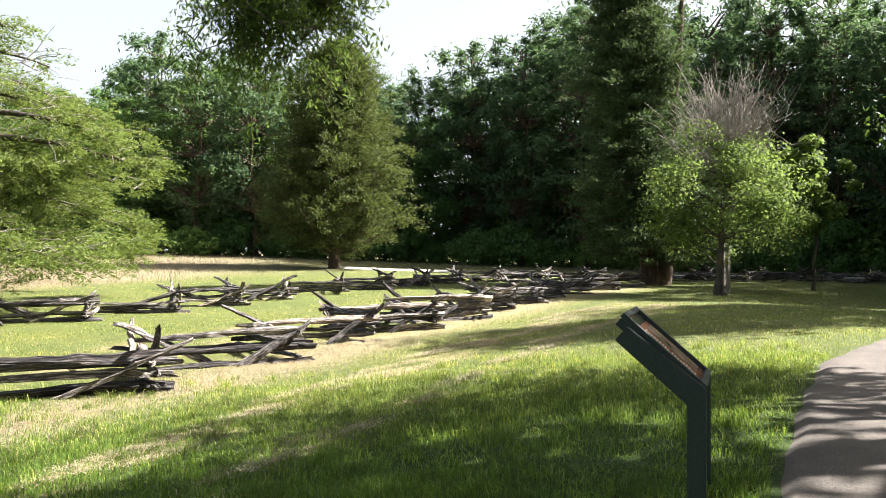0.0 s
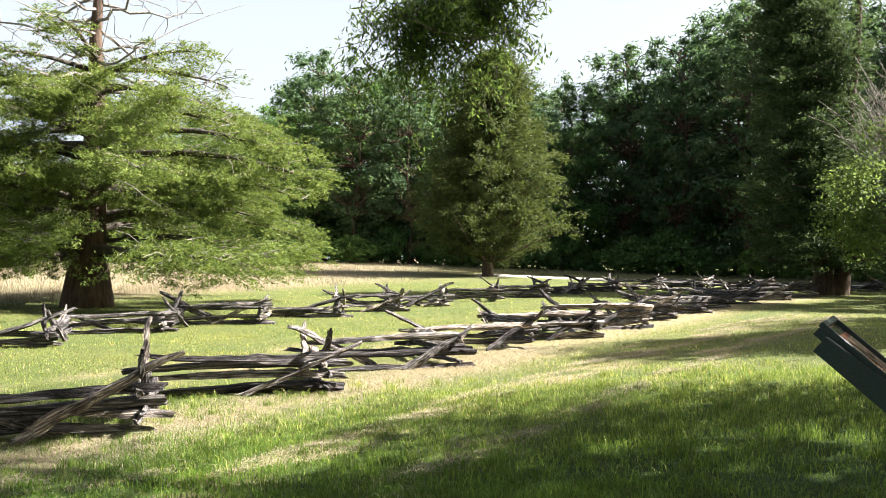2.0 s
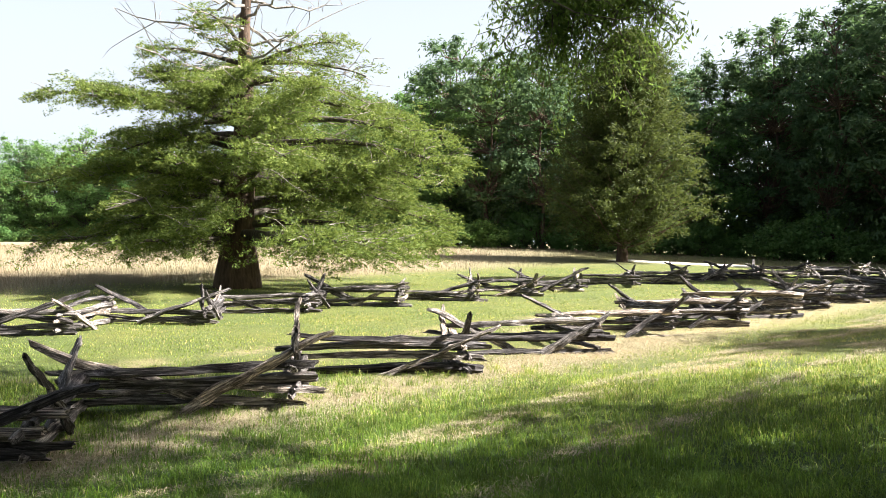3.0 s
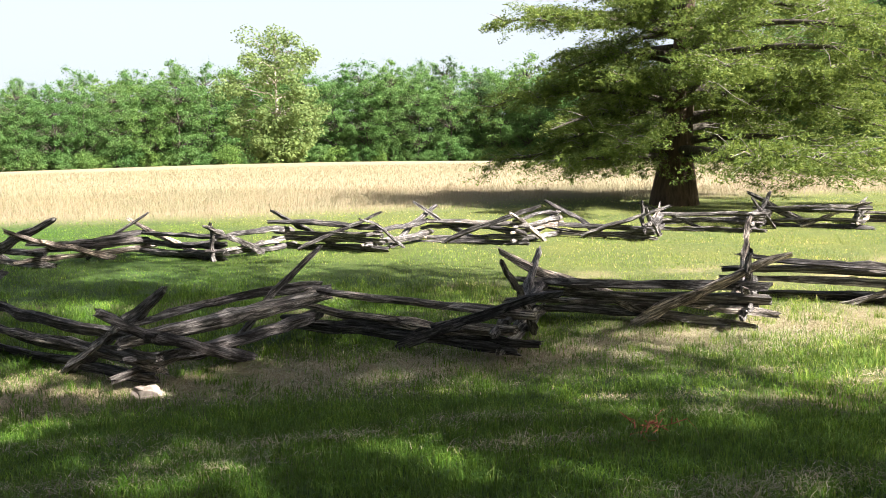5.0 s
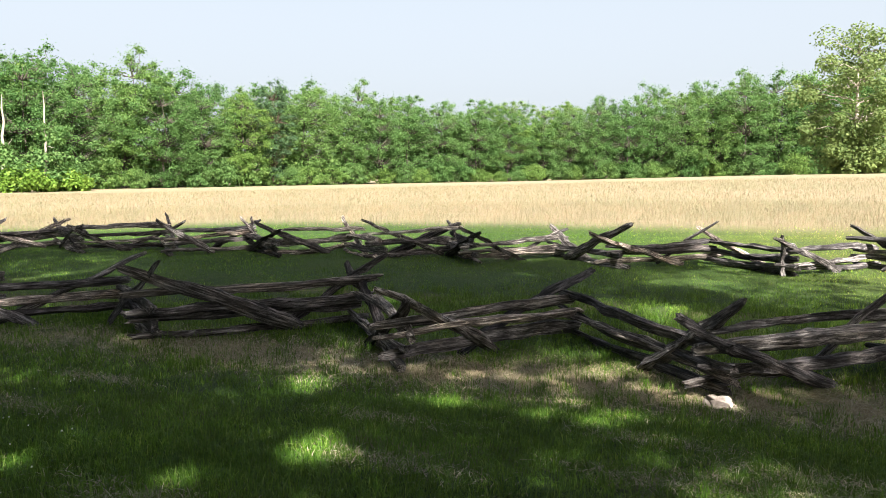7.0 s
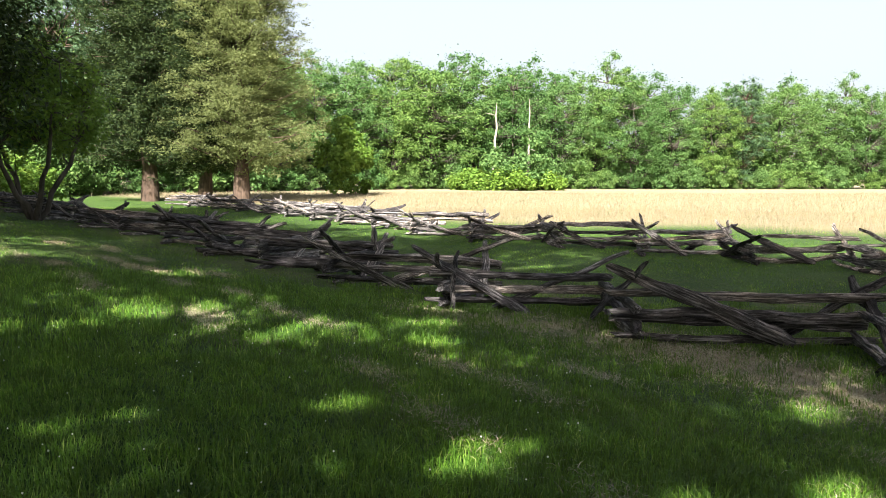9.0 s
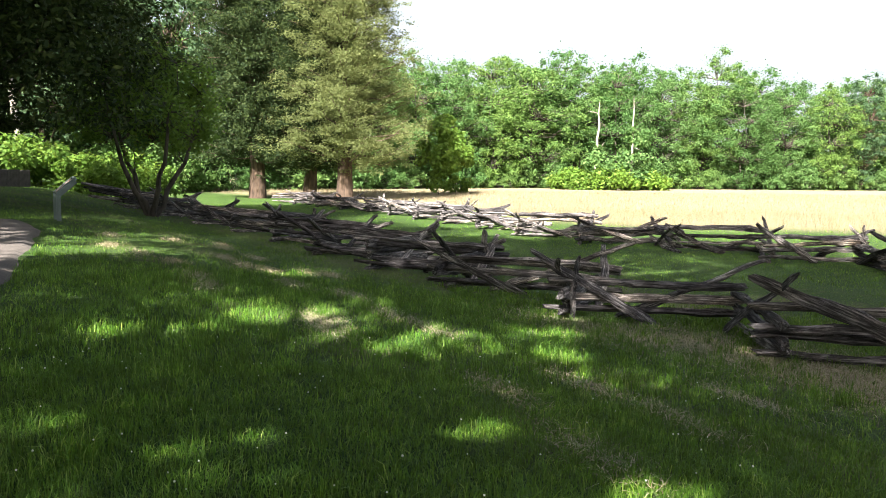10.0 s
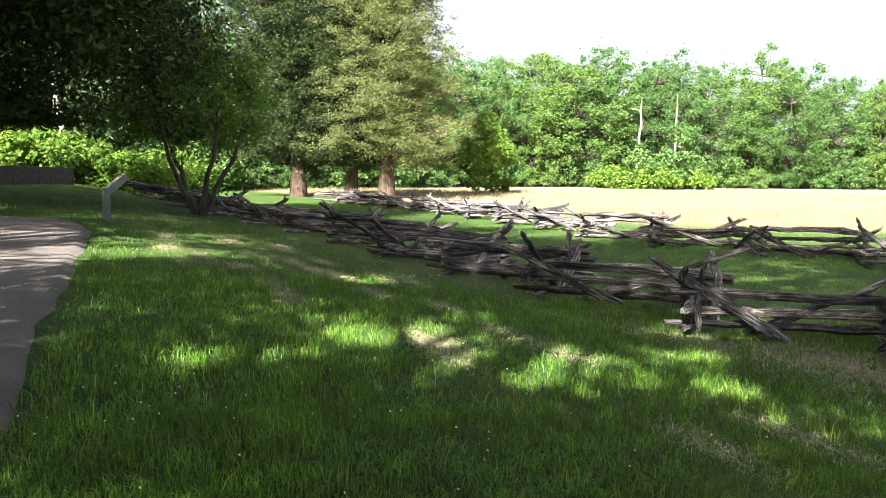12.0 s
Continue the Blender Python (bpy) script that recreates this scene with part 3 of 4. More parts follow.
def broadleaf(name, label, at, height, radius, rng, base=0.25, lobes=34, per=110, card=(0.3, 0.2), trunk=0.25, mat=LEAF_WOOD, bark=BARK_OAK, lobe=0.3, stems=1, droop=0.0, shape=1.0, group="", fork=None, lean=0.0, category="tree", facing=0.8, low=0.12, wob=0.03, split=False):
    """A broad-leaved tree: forking limbs, each ending in a lobe of leaves."""
    tree = tagged(new(name), label, category, group)
    tree.location = (at[0], at[1], gz(*at) - 0.05)
    split = split or name == "shade_oak"
    z0 = base * height
    cz, rz = (z0 + height) / 2, (height - z0) / 2
    centres = []
    while len(centres) < lobes:
        p = rng.uniform(-1, 1, 3)
        d = np.linalg.norm(p)
        if d > 1 or d < 0.35:
            continue
        w = 1.0 if p[2] < 0.1 else (1 - 0.45 * p[2]) ** shape
        centres.append((p[0] * radius * w + lean * radius * (p[2] + 1) * 0.2, p[1] * radius * w, cz + p[2] * rz))
    centres = np.array(centres)
    lines = []
    forks = []
    fz = (fork if fork is not None else 0.6 * base) * height
    for s in range(stems):
        a = s * 2.4 + rng.uniform(0, 0.6)
        k = 0.0 if stems == 1 else 1.0
        foot = np.array((math.cos(a) * trunk * 0.35 * k, math.sin(a) * trunk * 0.35 * k, 0))
        mid = foot + (math.cos(a) * radius * 0.4 * k, math.sin(a) * radius * 0.4 * k, fz if stems == 1 else fz + 0.12 * height)
        top = np.array((mid[0] * (1 + 0.9 * k), mid[1] * (1 + 0.9 * k), cz + rz * 0.55))
        p = np.concatenate([bent(rng, foot, mid, 5, wob), bent(rng, mid, top, 5, wob)[1:]])
        lines.append((p, trunk * (1 if stems == 1 else 0.62) * np.array((1.3, 1.0, 0.9, 0.82, 0.72, 0.55, 0.4, 0.27, 0.12))))
        forks.append(p[3:])
    forks = np.concatenate(forks)
    for c in centres:
        cand = forks[forks[:, 2] < c[2] + 0.2]
        cand = cand if len(cand) else forks[:1]
        o = cand[np.argmin(np.linalg.norm(cand - c, axis=1) + rng.uniform(0, 0.3 * radius, len(cand)))]
        lines.append((bent(rng, o, c, 6, 0.05, 0.06), max(0.012, trunk * 0.22) * np.linspace(1, 0.2, 6)))
    v, f = tubes(lines[:stems] if split else lines, 6)
    link_mesh("trunk", v, f, bark, tree, smooth=True)
    for limb in lines[stems:] if split else ():
        link_mesh("branch", *tubes([limb], 6), bark, tree, smooth=True)
    lr = lobe * radius * rng.uniform(0.55, 1.45, (lobes, 1))
    d = unit(rng.normal(size=(lobes * per, 3)))
    rr = np.repeat(lr, per, 0) * rng.uniform(0.25, 1.1, (lobes * per, 1)) ** 0.6
    if mat in (LEAF_WOOD, LEAF_PINE):
        rr = np.repeat(lr, per, 0) * np.abs(rng.normal(0.15, 0.62, (lobes * per, 1)))
    q = np.repeat(centres, per, 0) + d * rr * np.array((1, 1, 0.72))
    q[:, 2] -= droop * rng.uniform(0, 1, len(q)) ** 2 * np.hypot(q[:, 0], q[:, 1]) / radius
    q[:, 2] = np.maximum(q[:, 2], low + rng.uniform(0, 0.3, len(q)) * (low > 1))
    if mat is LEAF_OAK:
        # gaps cut into the crowns along the sun's rays keep the chosen lawn spots lit
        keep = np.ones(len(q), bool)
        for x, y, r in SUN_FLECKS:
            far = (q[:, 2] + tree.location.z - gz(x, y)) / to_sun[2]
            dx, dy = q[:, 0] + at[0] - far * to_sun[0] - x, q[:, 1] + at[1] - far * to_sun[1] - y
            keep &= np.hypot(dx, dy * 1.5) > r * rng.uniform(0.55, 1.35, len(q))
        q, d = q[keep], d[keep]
    v, f = leaves(rng, q, card[0], card[1], 0.35, outward=d * facing)
    link_mesh("crown", v, f, mat, tree)
    return tree


def R(seed):
    return np.random.default_rng(seed)


def old_cedar(label, at, height, reach, rng):
    """An old open-grown cedar: long sagging boughs with fans of drooping sprays, and a bare dead top."""
    tree = tagged(new("spreading_cedar"), label, "tree")
    tree.location = (at[0], at[1], gz(*at) - 0.05)
    tp = bent(rng, (0, 0, 0), (0.5, 0.2, height), 10, 0.006)
    link_mesh("trunk", *tubes([(tp, 0.66 * np.array((1.5, 1.02, 0.86, 0.72, 0.58, 0.45, 0.34, 0.24, 0.15, 0.05)))], 12), BARK_CEDAR, tree, smooth=True)
    cents, dirs, shoots = [], [], []

    def stem(z):
        return np.array((np.interp(z, tp[:, 2], tp[:, 0]), np.interp(z, tp[:, 2], tp[:, 1]), z))

    for i in range(66):
        f = 0.1 + 0.5 * ((i + rng.uniform(0, 1)) / 66)
        az = i * 2.39996 + rng.normal(0, 0.25)
        far = reach * (1.0 - 0.95 * max(0.0, f - 0.16)) * rng.uniform(0.58, 1.08) * (1 + 0.12 * math.cos(az))
        if f > 0.5:
            far *= rng.uniform(0.55, 1.05)
        o = stem(f * height)
        flat = np.array((math.cos(az), math.sin(az), 0))
        t = np.linspace(0, 1, 9)[:, None]
        lift = rng.uniform(0.06, 0.32) if f > 0.2 else rng.uniform(-0.02, 0.22)
        limb = o + flat * far * t + np.array((0, 0, 1.0)) * far * (lift * t - (0.21 + 0.12 * (0.4 - f)) * t ** 2.4)
        limb[1:, :2] += np.cumsum(rng.normal(0, 0.02, (8, 2)), axis=0) * far * 0.5
        limb[:, 2] = np.maximum(limb[:, 2], 1.9)
        link_mesh("branch", *tubes([(limb, np.linspace(min(0.2, 0.05 + 0.016 * far), 0.02, 9))], 7), BARK_OAK, tree, smooth=True)
        side = np.array((-flat[1], flat[0], 0))
        sparse = 0.45 if f > 0.5 else 1.0
        for _ in range(int(far * 4.0)):
            w = rng.uniform(0.06, 1.0) ** 0.75
            a = np.array([np.interp(w * 8, np.arange(9), limb[:, k]) for k in range(3)])
            size = far * rng.uniform(0.1, 0.26) * (1.25 - 0.6 * w)
            go = unit(flat * rng.uniform(0.3, 1.0) + side * rng.choice((-1, 1)) * rng.uniform(0.2, 1.0))
            b = a + go * size + (0, 0, rng.uniform(-0.55, 0.45) * size)
            tw = bent(rng, a, b, 4, 0.04, 0.06)
            shoots.append((tw, np.linspace(0.025, 0.006, 4)))
            if rng.uniform() > sparse:
                continue
            n = 5
            q = a + (b - a) * rng.uniform(0.25, 1.12, (n, 1)) + rng.normal(size=(n, 3)) * np.array((0.24, 0.24, 0.15))
            cents.append(q)
            dirs.append(np.repeat((go + np.array((0, 0, -0.15)))[None], n, 0))
    link_mesh("twig", *tubes(shoots, 4), DEAD, tree, "thin grey-brown twigs")["kind"] = "stuff"
    for i in range(34):
        f = 0.52 + 0.46 * (i + rng.uniform(0, 1)) / 34
        az = i * 2.39996 + rng.normal(0, 0.3)
        far = 6.2 * (1.1 - f) / 0.5 * rng.uniform(0.5, 1.1)
        o = stem(f * height)
        limb = bent(rng, o, o + np.array((math.cos(az), math.sin(az), rng.uniform(-0.1, 0.22))) * far, 7, 0.025, -0.05)
        branch = link_mesh("dead_branch", *tubes([(limb, np.linspace(0.07, 0.014, 7))], 5), DEAD, tree, "bare grey dead branch")
        for _ in range(7):
            a = limb[rng.integers(2, 7)]
            link_mesh("twig", *tubes([(bent(rng, a, a + rng.normal(0, 0.2, 3) * far + (0, 0, 0.03 * far), 4, 0.08), np.linspace(0.02, 0.008, 4))], 4), DEAD, branch)
    cents, dirs = np.concatenate(cents), np.concatenate(dirs)
    per = 46
    d = np.repeat(dirs, per, 0)
    reach_out = rng.uniform(-1, 1, (len(d), 1))
    c = np.repeat(cents, per, 0) + d * reach_out * 0.36 + rng.normal(size=(len(d), 3)) * np.array((0.1, 0.1, 0.05)) * (1.1 - 0.8 * reach_out)
    c[:, 2] -= 0.1 * np.abs(reach_out[:, 0])
    v, fc = leaves(rng, c, 0.155, 0.037, 0.45, along=d * 0.9 + np.array((0, 0, 0.25)))
    link_mesh("crown", v, fc, LEAF_CEDAR, tree)
    return tree


# the spreading cedar beyond the fences
old_cedar("old wide-spreading cedar with bare grey upper limbs in the meadow", (-18.9, 27.0), 15.5, 9.6, R(31))
# the dense cedar by the gravel road
conifer("dense_cedar", "dense upright cedar standing by the gravel road", (-8.2, 60.0), 16.5, lambda f: 5.9 * min(1, f / 0.12 + 0.5) * (1 - f) ** 0.5, R(32), 0.35, 250, 14, 46, (0.3, 0.075), 0.5, LEAF_OLIVE, spread=0.75, flat=0.6)
# twin-trunked dark cedar and the little tree before it
conifer("tall_cedar", "tall dark twin-trunked cedar beside the fence corner", (11.7, 44.0), 19.5, lambda f: (4.7 if f > 0.1 else 0.1) * (1 - f) ** 0.45 * (0.9 + 0.1 * math.sin(f * 25)), R(33), 0.42, 260, 13, 44, (0.26, 0.07), -0.1, LEAF_GREY, spread=0.6, stems=2)
broadleaf("ornamental_tree", "small round-crowned tree with bare twigs at its top on the lawn", (12.0, 34.6), 7.4, 3.7, R(34), 0.17, 46, 420, (0.15, 0.085), 0.24, LEAF_SUMAC, lobe=0.26, fork=0.2, split=True)
# trees at the fences' other end
broadleaf("sapling", "small many-stemmed tree with bent trunks beside the fence", (-16.3, -25.3), 5.7, 2.6, R(35), 0.36, 52, 170, (0.15, 0.085), 0.15, LEAF_FRESH, lobe=0.25, stems=4, fork=0.2, split=True)
conifer("cedar", "sunlit brown-green cedar with a shaggy red trunk", (-41.4, -41.1), 20.0, lambda f: (5.4 if f > 0.13 else 0.1) * (1 - f) ** 0.42, R(36), 0.48, 210, 16, 58, (0.22, 0.065), 0.2, LEAF_SUNLIT_BROWN, spread=0.75, group="cedars by the meadow")
conifer("cedar", "shaded dark cedar with a straight trunk", (-40.4, -43.6), 16.0, lambda f: (3.2 if f > 0.15 else 0.1) * (1 - f) ** 0.4, R(37), 0.42, 160, 14, 48, (0.26, 0.075), 0.1, LEAF_SHADED, spread=0.7, group="cedars by the meadow")
conifer("cedar", "shaded dark cedar with a thick trunk", (-39.0, -47.5), 20.0, lambda f: (4.8 if f > 0.13 else 0.1) * (1 - f) ** 0.4, R(38), 0.5, 180, 15, 50, (0.26, 0.075), 0.0, LEAF_SHADED, spread=0.75, group="cedars by the meadow")
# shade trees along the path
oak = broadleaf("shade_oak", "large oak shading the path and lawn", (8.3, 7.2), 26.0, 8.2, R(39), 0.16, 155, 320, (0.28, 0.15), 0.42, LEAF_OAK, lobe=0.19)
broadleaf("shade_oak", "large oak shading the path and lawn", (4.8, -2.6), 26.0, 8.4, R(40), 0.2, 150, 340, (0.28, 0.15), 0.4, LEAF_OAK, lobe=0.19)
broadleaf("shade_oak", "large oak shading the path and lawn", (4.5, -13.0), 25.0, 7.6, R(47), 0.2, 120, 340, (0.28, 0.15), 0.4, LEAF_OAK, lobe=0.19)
broadleaf("shade_oak", "large oak shading the lawn before the woods", (18.5, 21.5), 15.0, 5.4, R(55), 0.3, 44, 480, (0.3, 0.18), 0.35, LEAF_OAK, lobe=0.27)
broadleaf("shade_oak", "large oak shading the lawn before the woods", (25.0, 27.0), 17.0, 7.0, R(48), 0.15, 60, 420, (0.3, 0.18), 0.4, LEAF_OAK, lobe=0.27)
broadleaf("shade_oak", "large oak shading the lawn before the woods", (33.0, 37.0), 19.0, 8.0, R(49), 0.15, 60, 420, (0.3, 0.18), 0.4, LEAF_OAK, lobe=0.27)
# out of view, added to block sky light from the shaded lawn
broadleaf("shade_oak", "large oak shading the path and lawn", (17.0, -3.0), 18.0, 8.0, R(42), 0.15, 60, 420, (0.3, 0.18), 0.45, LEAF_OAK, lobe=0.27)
broadleaf("shade_oak", "oak with shade-darkened leaves and drooping boughs over the path", (-9.6, -27.5), 21.0, 8.2, R(52), 0.08, 300, 640, (0.24, 0.09), 0.28, LEAF_SHADED, lobe=0.22, droop=3.4, low=2.3)
# out of view, added to keep the sun off the drooping oak
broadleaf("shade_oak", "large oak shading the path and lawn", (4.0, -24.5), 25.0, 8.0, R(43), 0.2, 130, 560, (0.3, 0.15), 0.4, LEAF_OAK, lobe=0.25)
broadleaf("shade_oak", "large oak shading the lawn before the woods", (27.5, 34.0), 13.0, 6.5, R(44), 0.15, 60, 380, (0.3, 0.18), 0.4, LEAF_OAK, lobe=0.25)
broadleaf("young_tree", "bright young leafy tree behind the round-crowned one", (17.8, 38.5), 7.6, 2.0, R(59), 0.3, 26, 150, (0.3, 0.2), 0.09, LEAF_SUMAC, lobe=0.32)
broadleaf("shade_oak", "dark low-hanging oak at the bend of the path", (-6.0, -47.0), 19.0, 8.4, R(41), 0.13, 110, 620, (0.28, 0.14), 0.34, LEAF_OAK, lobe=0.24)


def hanging_bough(tree, tip, rng):
    """A long low bough of the oak with drooping leafy twigs."""
    o = np.array(tree.location)
    tip = np.array(tip) - o
    start = np.array((0.0, 0.0, 6.2))
    limb = bent(rng, start, tip + (0, 0, 0.9), 9, 0.02, 0.08)
    lines = []
    pts = []
    for k in range(120):
        a = limb[-1] + (limb[-3] - limb[-1]) * rng.uniform(-0.2, 0.22) + rng.normal(0, 0.4, 3) * np.array((0.8, 1, 0.6))
        b = a + np.array((rng.normal(0, 0.55), rng.normal(0, 0.6), -rng.uniform(0.2, 1.5)))
        tw = bent(rng, a, b, 5, 0.06)
        lines.append((tw, np.linspace(0.012, 0.003, 5)))
        pts.append(a + (b - a) * rng.uniform(0.0, 1.05, (105, 1)) + rng.normal(0, 0.085, (105, 3)))
    bough = link_mesh("bough", *tubes([(limb, np.linspace(0.16, 0.03, 9))], 7), BARK_OAK, tree, "low drooping bough", smooth=True)
    link_mesh("twig", *tubes(lines, 4), BARK_OAK, bough, "thin hanging twigs")["kind"] = "stuff"
    v, f = leaves(rng, np.concatenate(pts), 0.108, 0.03, 0.2, along=np.array((0, 0, -0.9)))
    link_mesh("leaves", v, f, LEAF_BOUGH_LIT, bough)


hanging_bough(oak, (-2.15, 11.0, 4.2), R(46))

# woodland round the field
kinds = []
for i, (h, r, b, sh) in enumerate(((18, 6.4, 0.02, 0.25), (17.5, 6.0, 0.02, 0.2), (18.6, 6.2, 0.03, 0.35), (16, 6.2, 0.02, 0.2), (17.6, 6.8, 0.03, 0.1))):
    kinds.append(broadleaf("woodland_tree", "tall leafy tree at the edge of the woods", (0, 0), h, r, R(50 + i), b, 150, 130, (0.29, 0.2), 0.3, LEAF_WOOD, lobe=0.18, facing=0.85, shape=sh, group="woodland edge"))
pines = [broadleaf("pine_tree", "tall dark pine at the edge of the woods", (0, 0), 24, 5.2, R(60 + i), 0.04, 130, 110, (0.55, 0.16), 0.34, LEAF_PINE, BARK_CEDAR, lobe=0.2, shape=0.5, facing=1.2, group="woodland edge") for i in range(2)]
shrub = broadleaf("shrub", "leafy green shrub at the foot of the woods", (0, 0), 3.4, 2.8, R(63), 0.0, 64, 64, (0.26, 0.18), 0.05, LEAF_WOOD, lobe=0.24, facing=0.5, group="woodland undergrowth", category="shrub")
protos = kinds + pines + [shrub]


def wood_edge(yaw):
    """How far off the woods begin, by the compass angle (left of the first view)."""
    return float(np.interp(yaw, *WOOD_EDGE))


def wood_height(yaw):
    return float(np.interp(yaw, (-60, -25, -12, -3, 3, 20, 40, 60, 73, 78, 84, 100, 112, 125, 160), (1.0, 1.12, 1.16, 1.08, 0.93, 1.08, 1.05, 1.08, 1.05, 0.9, 0.84, 0.98, 1.05, 1.05, 1.0)))


rw = np.random.default_rng(70)
for row, (gap, back_by) in enumerate(((1.0, 0), (1.05, 5.5), (1.7, 12), (1.3, 19))):
    yaw = -50.0
    while yaw < (170 if row < 3 else 26):
        d = wood_edge(yaw) + back_by + rw.uniform(-1.8, 1.8)
        x, y = -math.sin(radians(yaw)) * d, math.cos(radians(yaw)) * d
        # beyond 141 degrees darker pines stand in for woods lying in shade
        src = pines[rw.integers(2)] if (-60 < yaw < 9 and rw.uniform() < 0.8) or (yaw < 24 and rw.uniform() < 0.4) or (yaw > 141 and rw.uniform() < 0.85) or rw.uniform() < 0.06 else kinds[rw.integers(5)]
        s = rw.uniform(0.85, 1.06) * (1.03 if row else 0.9) * wood_height(yaw) * (0.76 if src in pines and 24 < yaw < 141 else 1)
        t = copy_thing(src, Matrix())
        t.matrix_basis = Matrix.LocRotScale((x, y, gz(x, y) - 0.1), Euler((0, 0, rw.uniform(0, 6.28))), (s * rw.uniform(0.9, 1.15), s * rw.uniform(0.9, 1.15), s))
        yaw += math.degrees(5.2 * gap * rw.uniform(0.8, 1.2) / d)
for back_by, size in ((-3.0, 1.0), (3.0, 1.6), (9.0, 2.2)):
    yaw = -50.0
    while yaw < 170:
        d = wood_edge(yaw) + back_by + rw.uniform(-1.2, 1.8)
        x, y = -math.sin(radians(yaw)) * d, math.cos(radians(yaw)) * d
        s = rw.uniform(0.6, 1.25) * size
        t = copy_thing(shrub, Matrix())
        t.matrix_basis = Matrix.LocRotScale((x, y, gz(x, y) - 0.1), Euler((0, 0, rw.uniform(0, 6.28))), (s, s, s * rw.uniform(0.8, 1.3)))
        yaw += math.degrees(3.6 * size * rw.uniform(0.7, 1.2) / d)
for p in protos:
    for o in (*p.children_recursive, p):
        bpy.data.objects.remove(o)

broadleaf("sycamore", "lone pale-trunked tree standing in the meadow", (-99.3, 53.0), 18.8, 6.8, R(80), 0.03, 74, 190, (0.42, 0.28), 0.4, LEAF_PALE, BARK_PALE, lobe=0.24, shape=0.35, fork=0.35, wob=0.01)
broadleaf("shrub", "leafy shoots round the lone tree's foot", (-98.0, 52.6), 5.5, 3.6, R(81), 0.0, 34, 110, (0.5, 0.34), 0.05, LEAF_PALE, lobe=0.34, category="shrub")


# ---- interpretive panels ----
def wayside(label, at, facing, paint):
    """A low reading panel: two bent side plates carry a tilted tray with a picture under its frame."""
    stand = tagged(new("reading_panel"), label, "information panel", "reading panels")
    stand.matrix_basis = pose(at[0], at[1], gz(*at) - 0.02, 0, 0, facing)
    slope = radians(41)
    c, sn = math.cos(slope), math.sin(slope)
    for sx in (-0.295, 0.295):
        bm = bmesh.new()
        side = [(-0.05, -0.1), (0.045, -0.1), (0.045, 0.61), (0.045 + 0.5 * c, 0.61 + 0.5 * sn), (0.045 + 0.5 * c - 0.1 * sn, 0.61 + 0.5 * sn + 0.1 * c), (-0.05, 0.7)]
        a = [bm.verts.new((sx - 0.02, y, z)) for y, z in side]
        b = [bm.verts.new((sx + 0.02, y, z)) for y, z in side]
        bm.faces.new(a)
        bm.faces.new(b[::-1])
        for k in range(6):
            bm.faces.new((a[k], b[k], b[(k + 1) % 6], a[(k + 1) % 6]))
        bmesh.ops.recalc_face_normals(bm, faces=bm.faces)
        bmesh.ops.bevel(bm, geom=list(bm.edges), offset=0.005, segments=2, affect="EDGES")
        part("post", bm, paint, stand)
    tilt = Matrix.Rotation(slope, 4, "X")

    def on_tray(u, v, w):
        return Vector((u, -0.05 + v * c - w * sn, 0.7 + v * sn + w * c))

    bm = bmesh.new()
    box(bm, (0.55, 0.56, 0.05), on_tray(0, 0.29, -0.045), 0.004, tilt)
    part("tray", bm, paint, stand)
    for u, v, du, dv in ((0, 0.018, 0.55, 0.036), (0, 0.562, 0.55, 0.036), (-0.257, 0.29, 0.036, 0.508), (0.257, 0.29, 0.036, 0.508)):
        bm = bmesh.new()
        box(bm, (du, dv, 0.03), on_tray(u, v, -0.005), 0.004, tilt)
        part("frame_bar", bm, paint, stand)
    bm = bmesh.new()
    box(bm, (0.475, 0.505, 0.006), on_tray(0, 0.29, -0.016), 0.0, tilt)
    sheet = part("picture_sheet", bm, SHEET, stand, "faded reddish-brown printed sheet")
    bm = bmesh.new()
    box(bm, (0.475, 0.06, 0.003), on_tray(0, 0.505, -0.0105), 0.0, tilt)
    part("header_band", bm, BAND, sheet, "dark header band")
    rng = np.random.default_rng(9)
    for col in range(2):
        for k in range(9):
            bm = bmesh.new()
            w = 0.17 * rng.uniform(0.75, 1.0)
            box(bm, (w, 0.011, 0.003), on_tray(-0.13 + col * 0.2 * 0, 0.43 - k * 0.02 - col * 0.19, -0.0105), 0.0, tilt)
            part("text_bar", bm, PALE_INK, sheet)
    bm = bmesh.new()
    box(bm, (0.2, 0.36, 0.003), on_tray(0.11, 0.26, -0.0105), 0.0, tilt)
    part("illustration", bm, PICTURE, sheet, "muted painted illustration")
    return stand


SHEET = plain_material("print_brown", (0.3, 0.13, 0.09), 0.25, 0, 5, 0.3)
BAND = plain_material("print_black", (0.02, 0.02, 0.02), 0.25, 0, 5, 0.2)
PALE_INK = plain_material("print_pale", (0.55, 0.48, 0.38), 0.3, 0, 9, 0.15)
PICTURE = plain_material("print_picture", (0.34, 0.24, 0.18), 0.25, 0, 7, 0.6)
wayside("green-grey metal reading panel on posts in the grass beside the path", (1.44, 4.5), 69.3, PAINT)
wayside("pale grey-green metal reading panel on posts at the path's bend", (-10.75, -20.5), 70, PALE_PAINT)


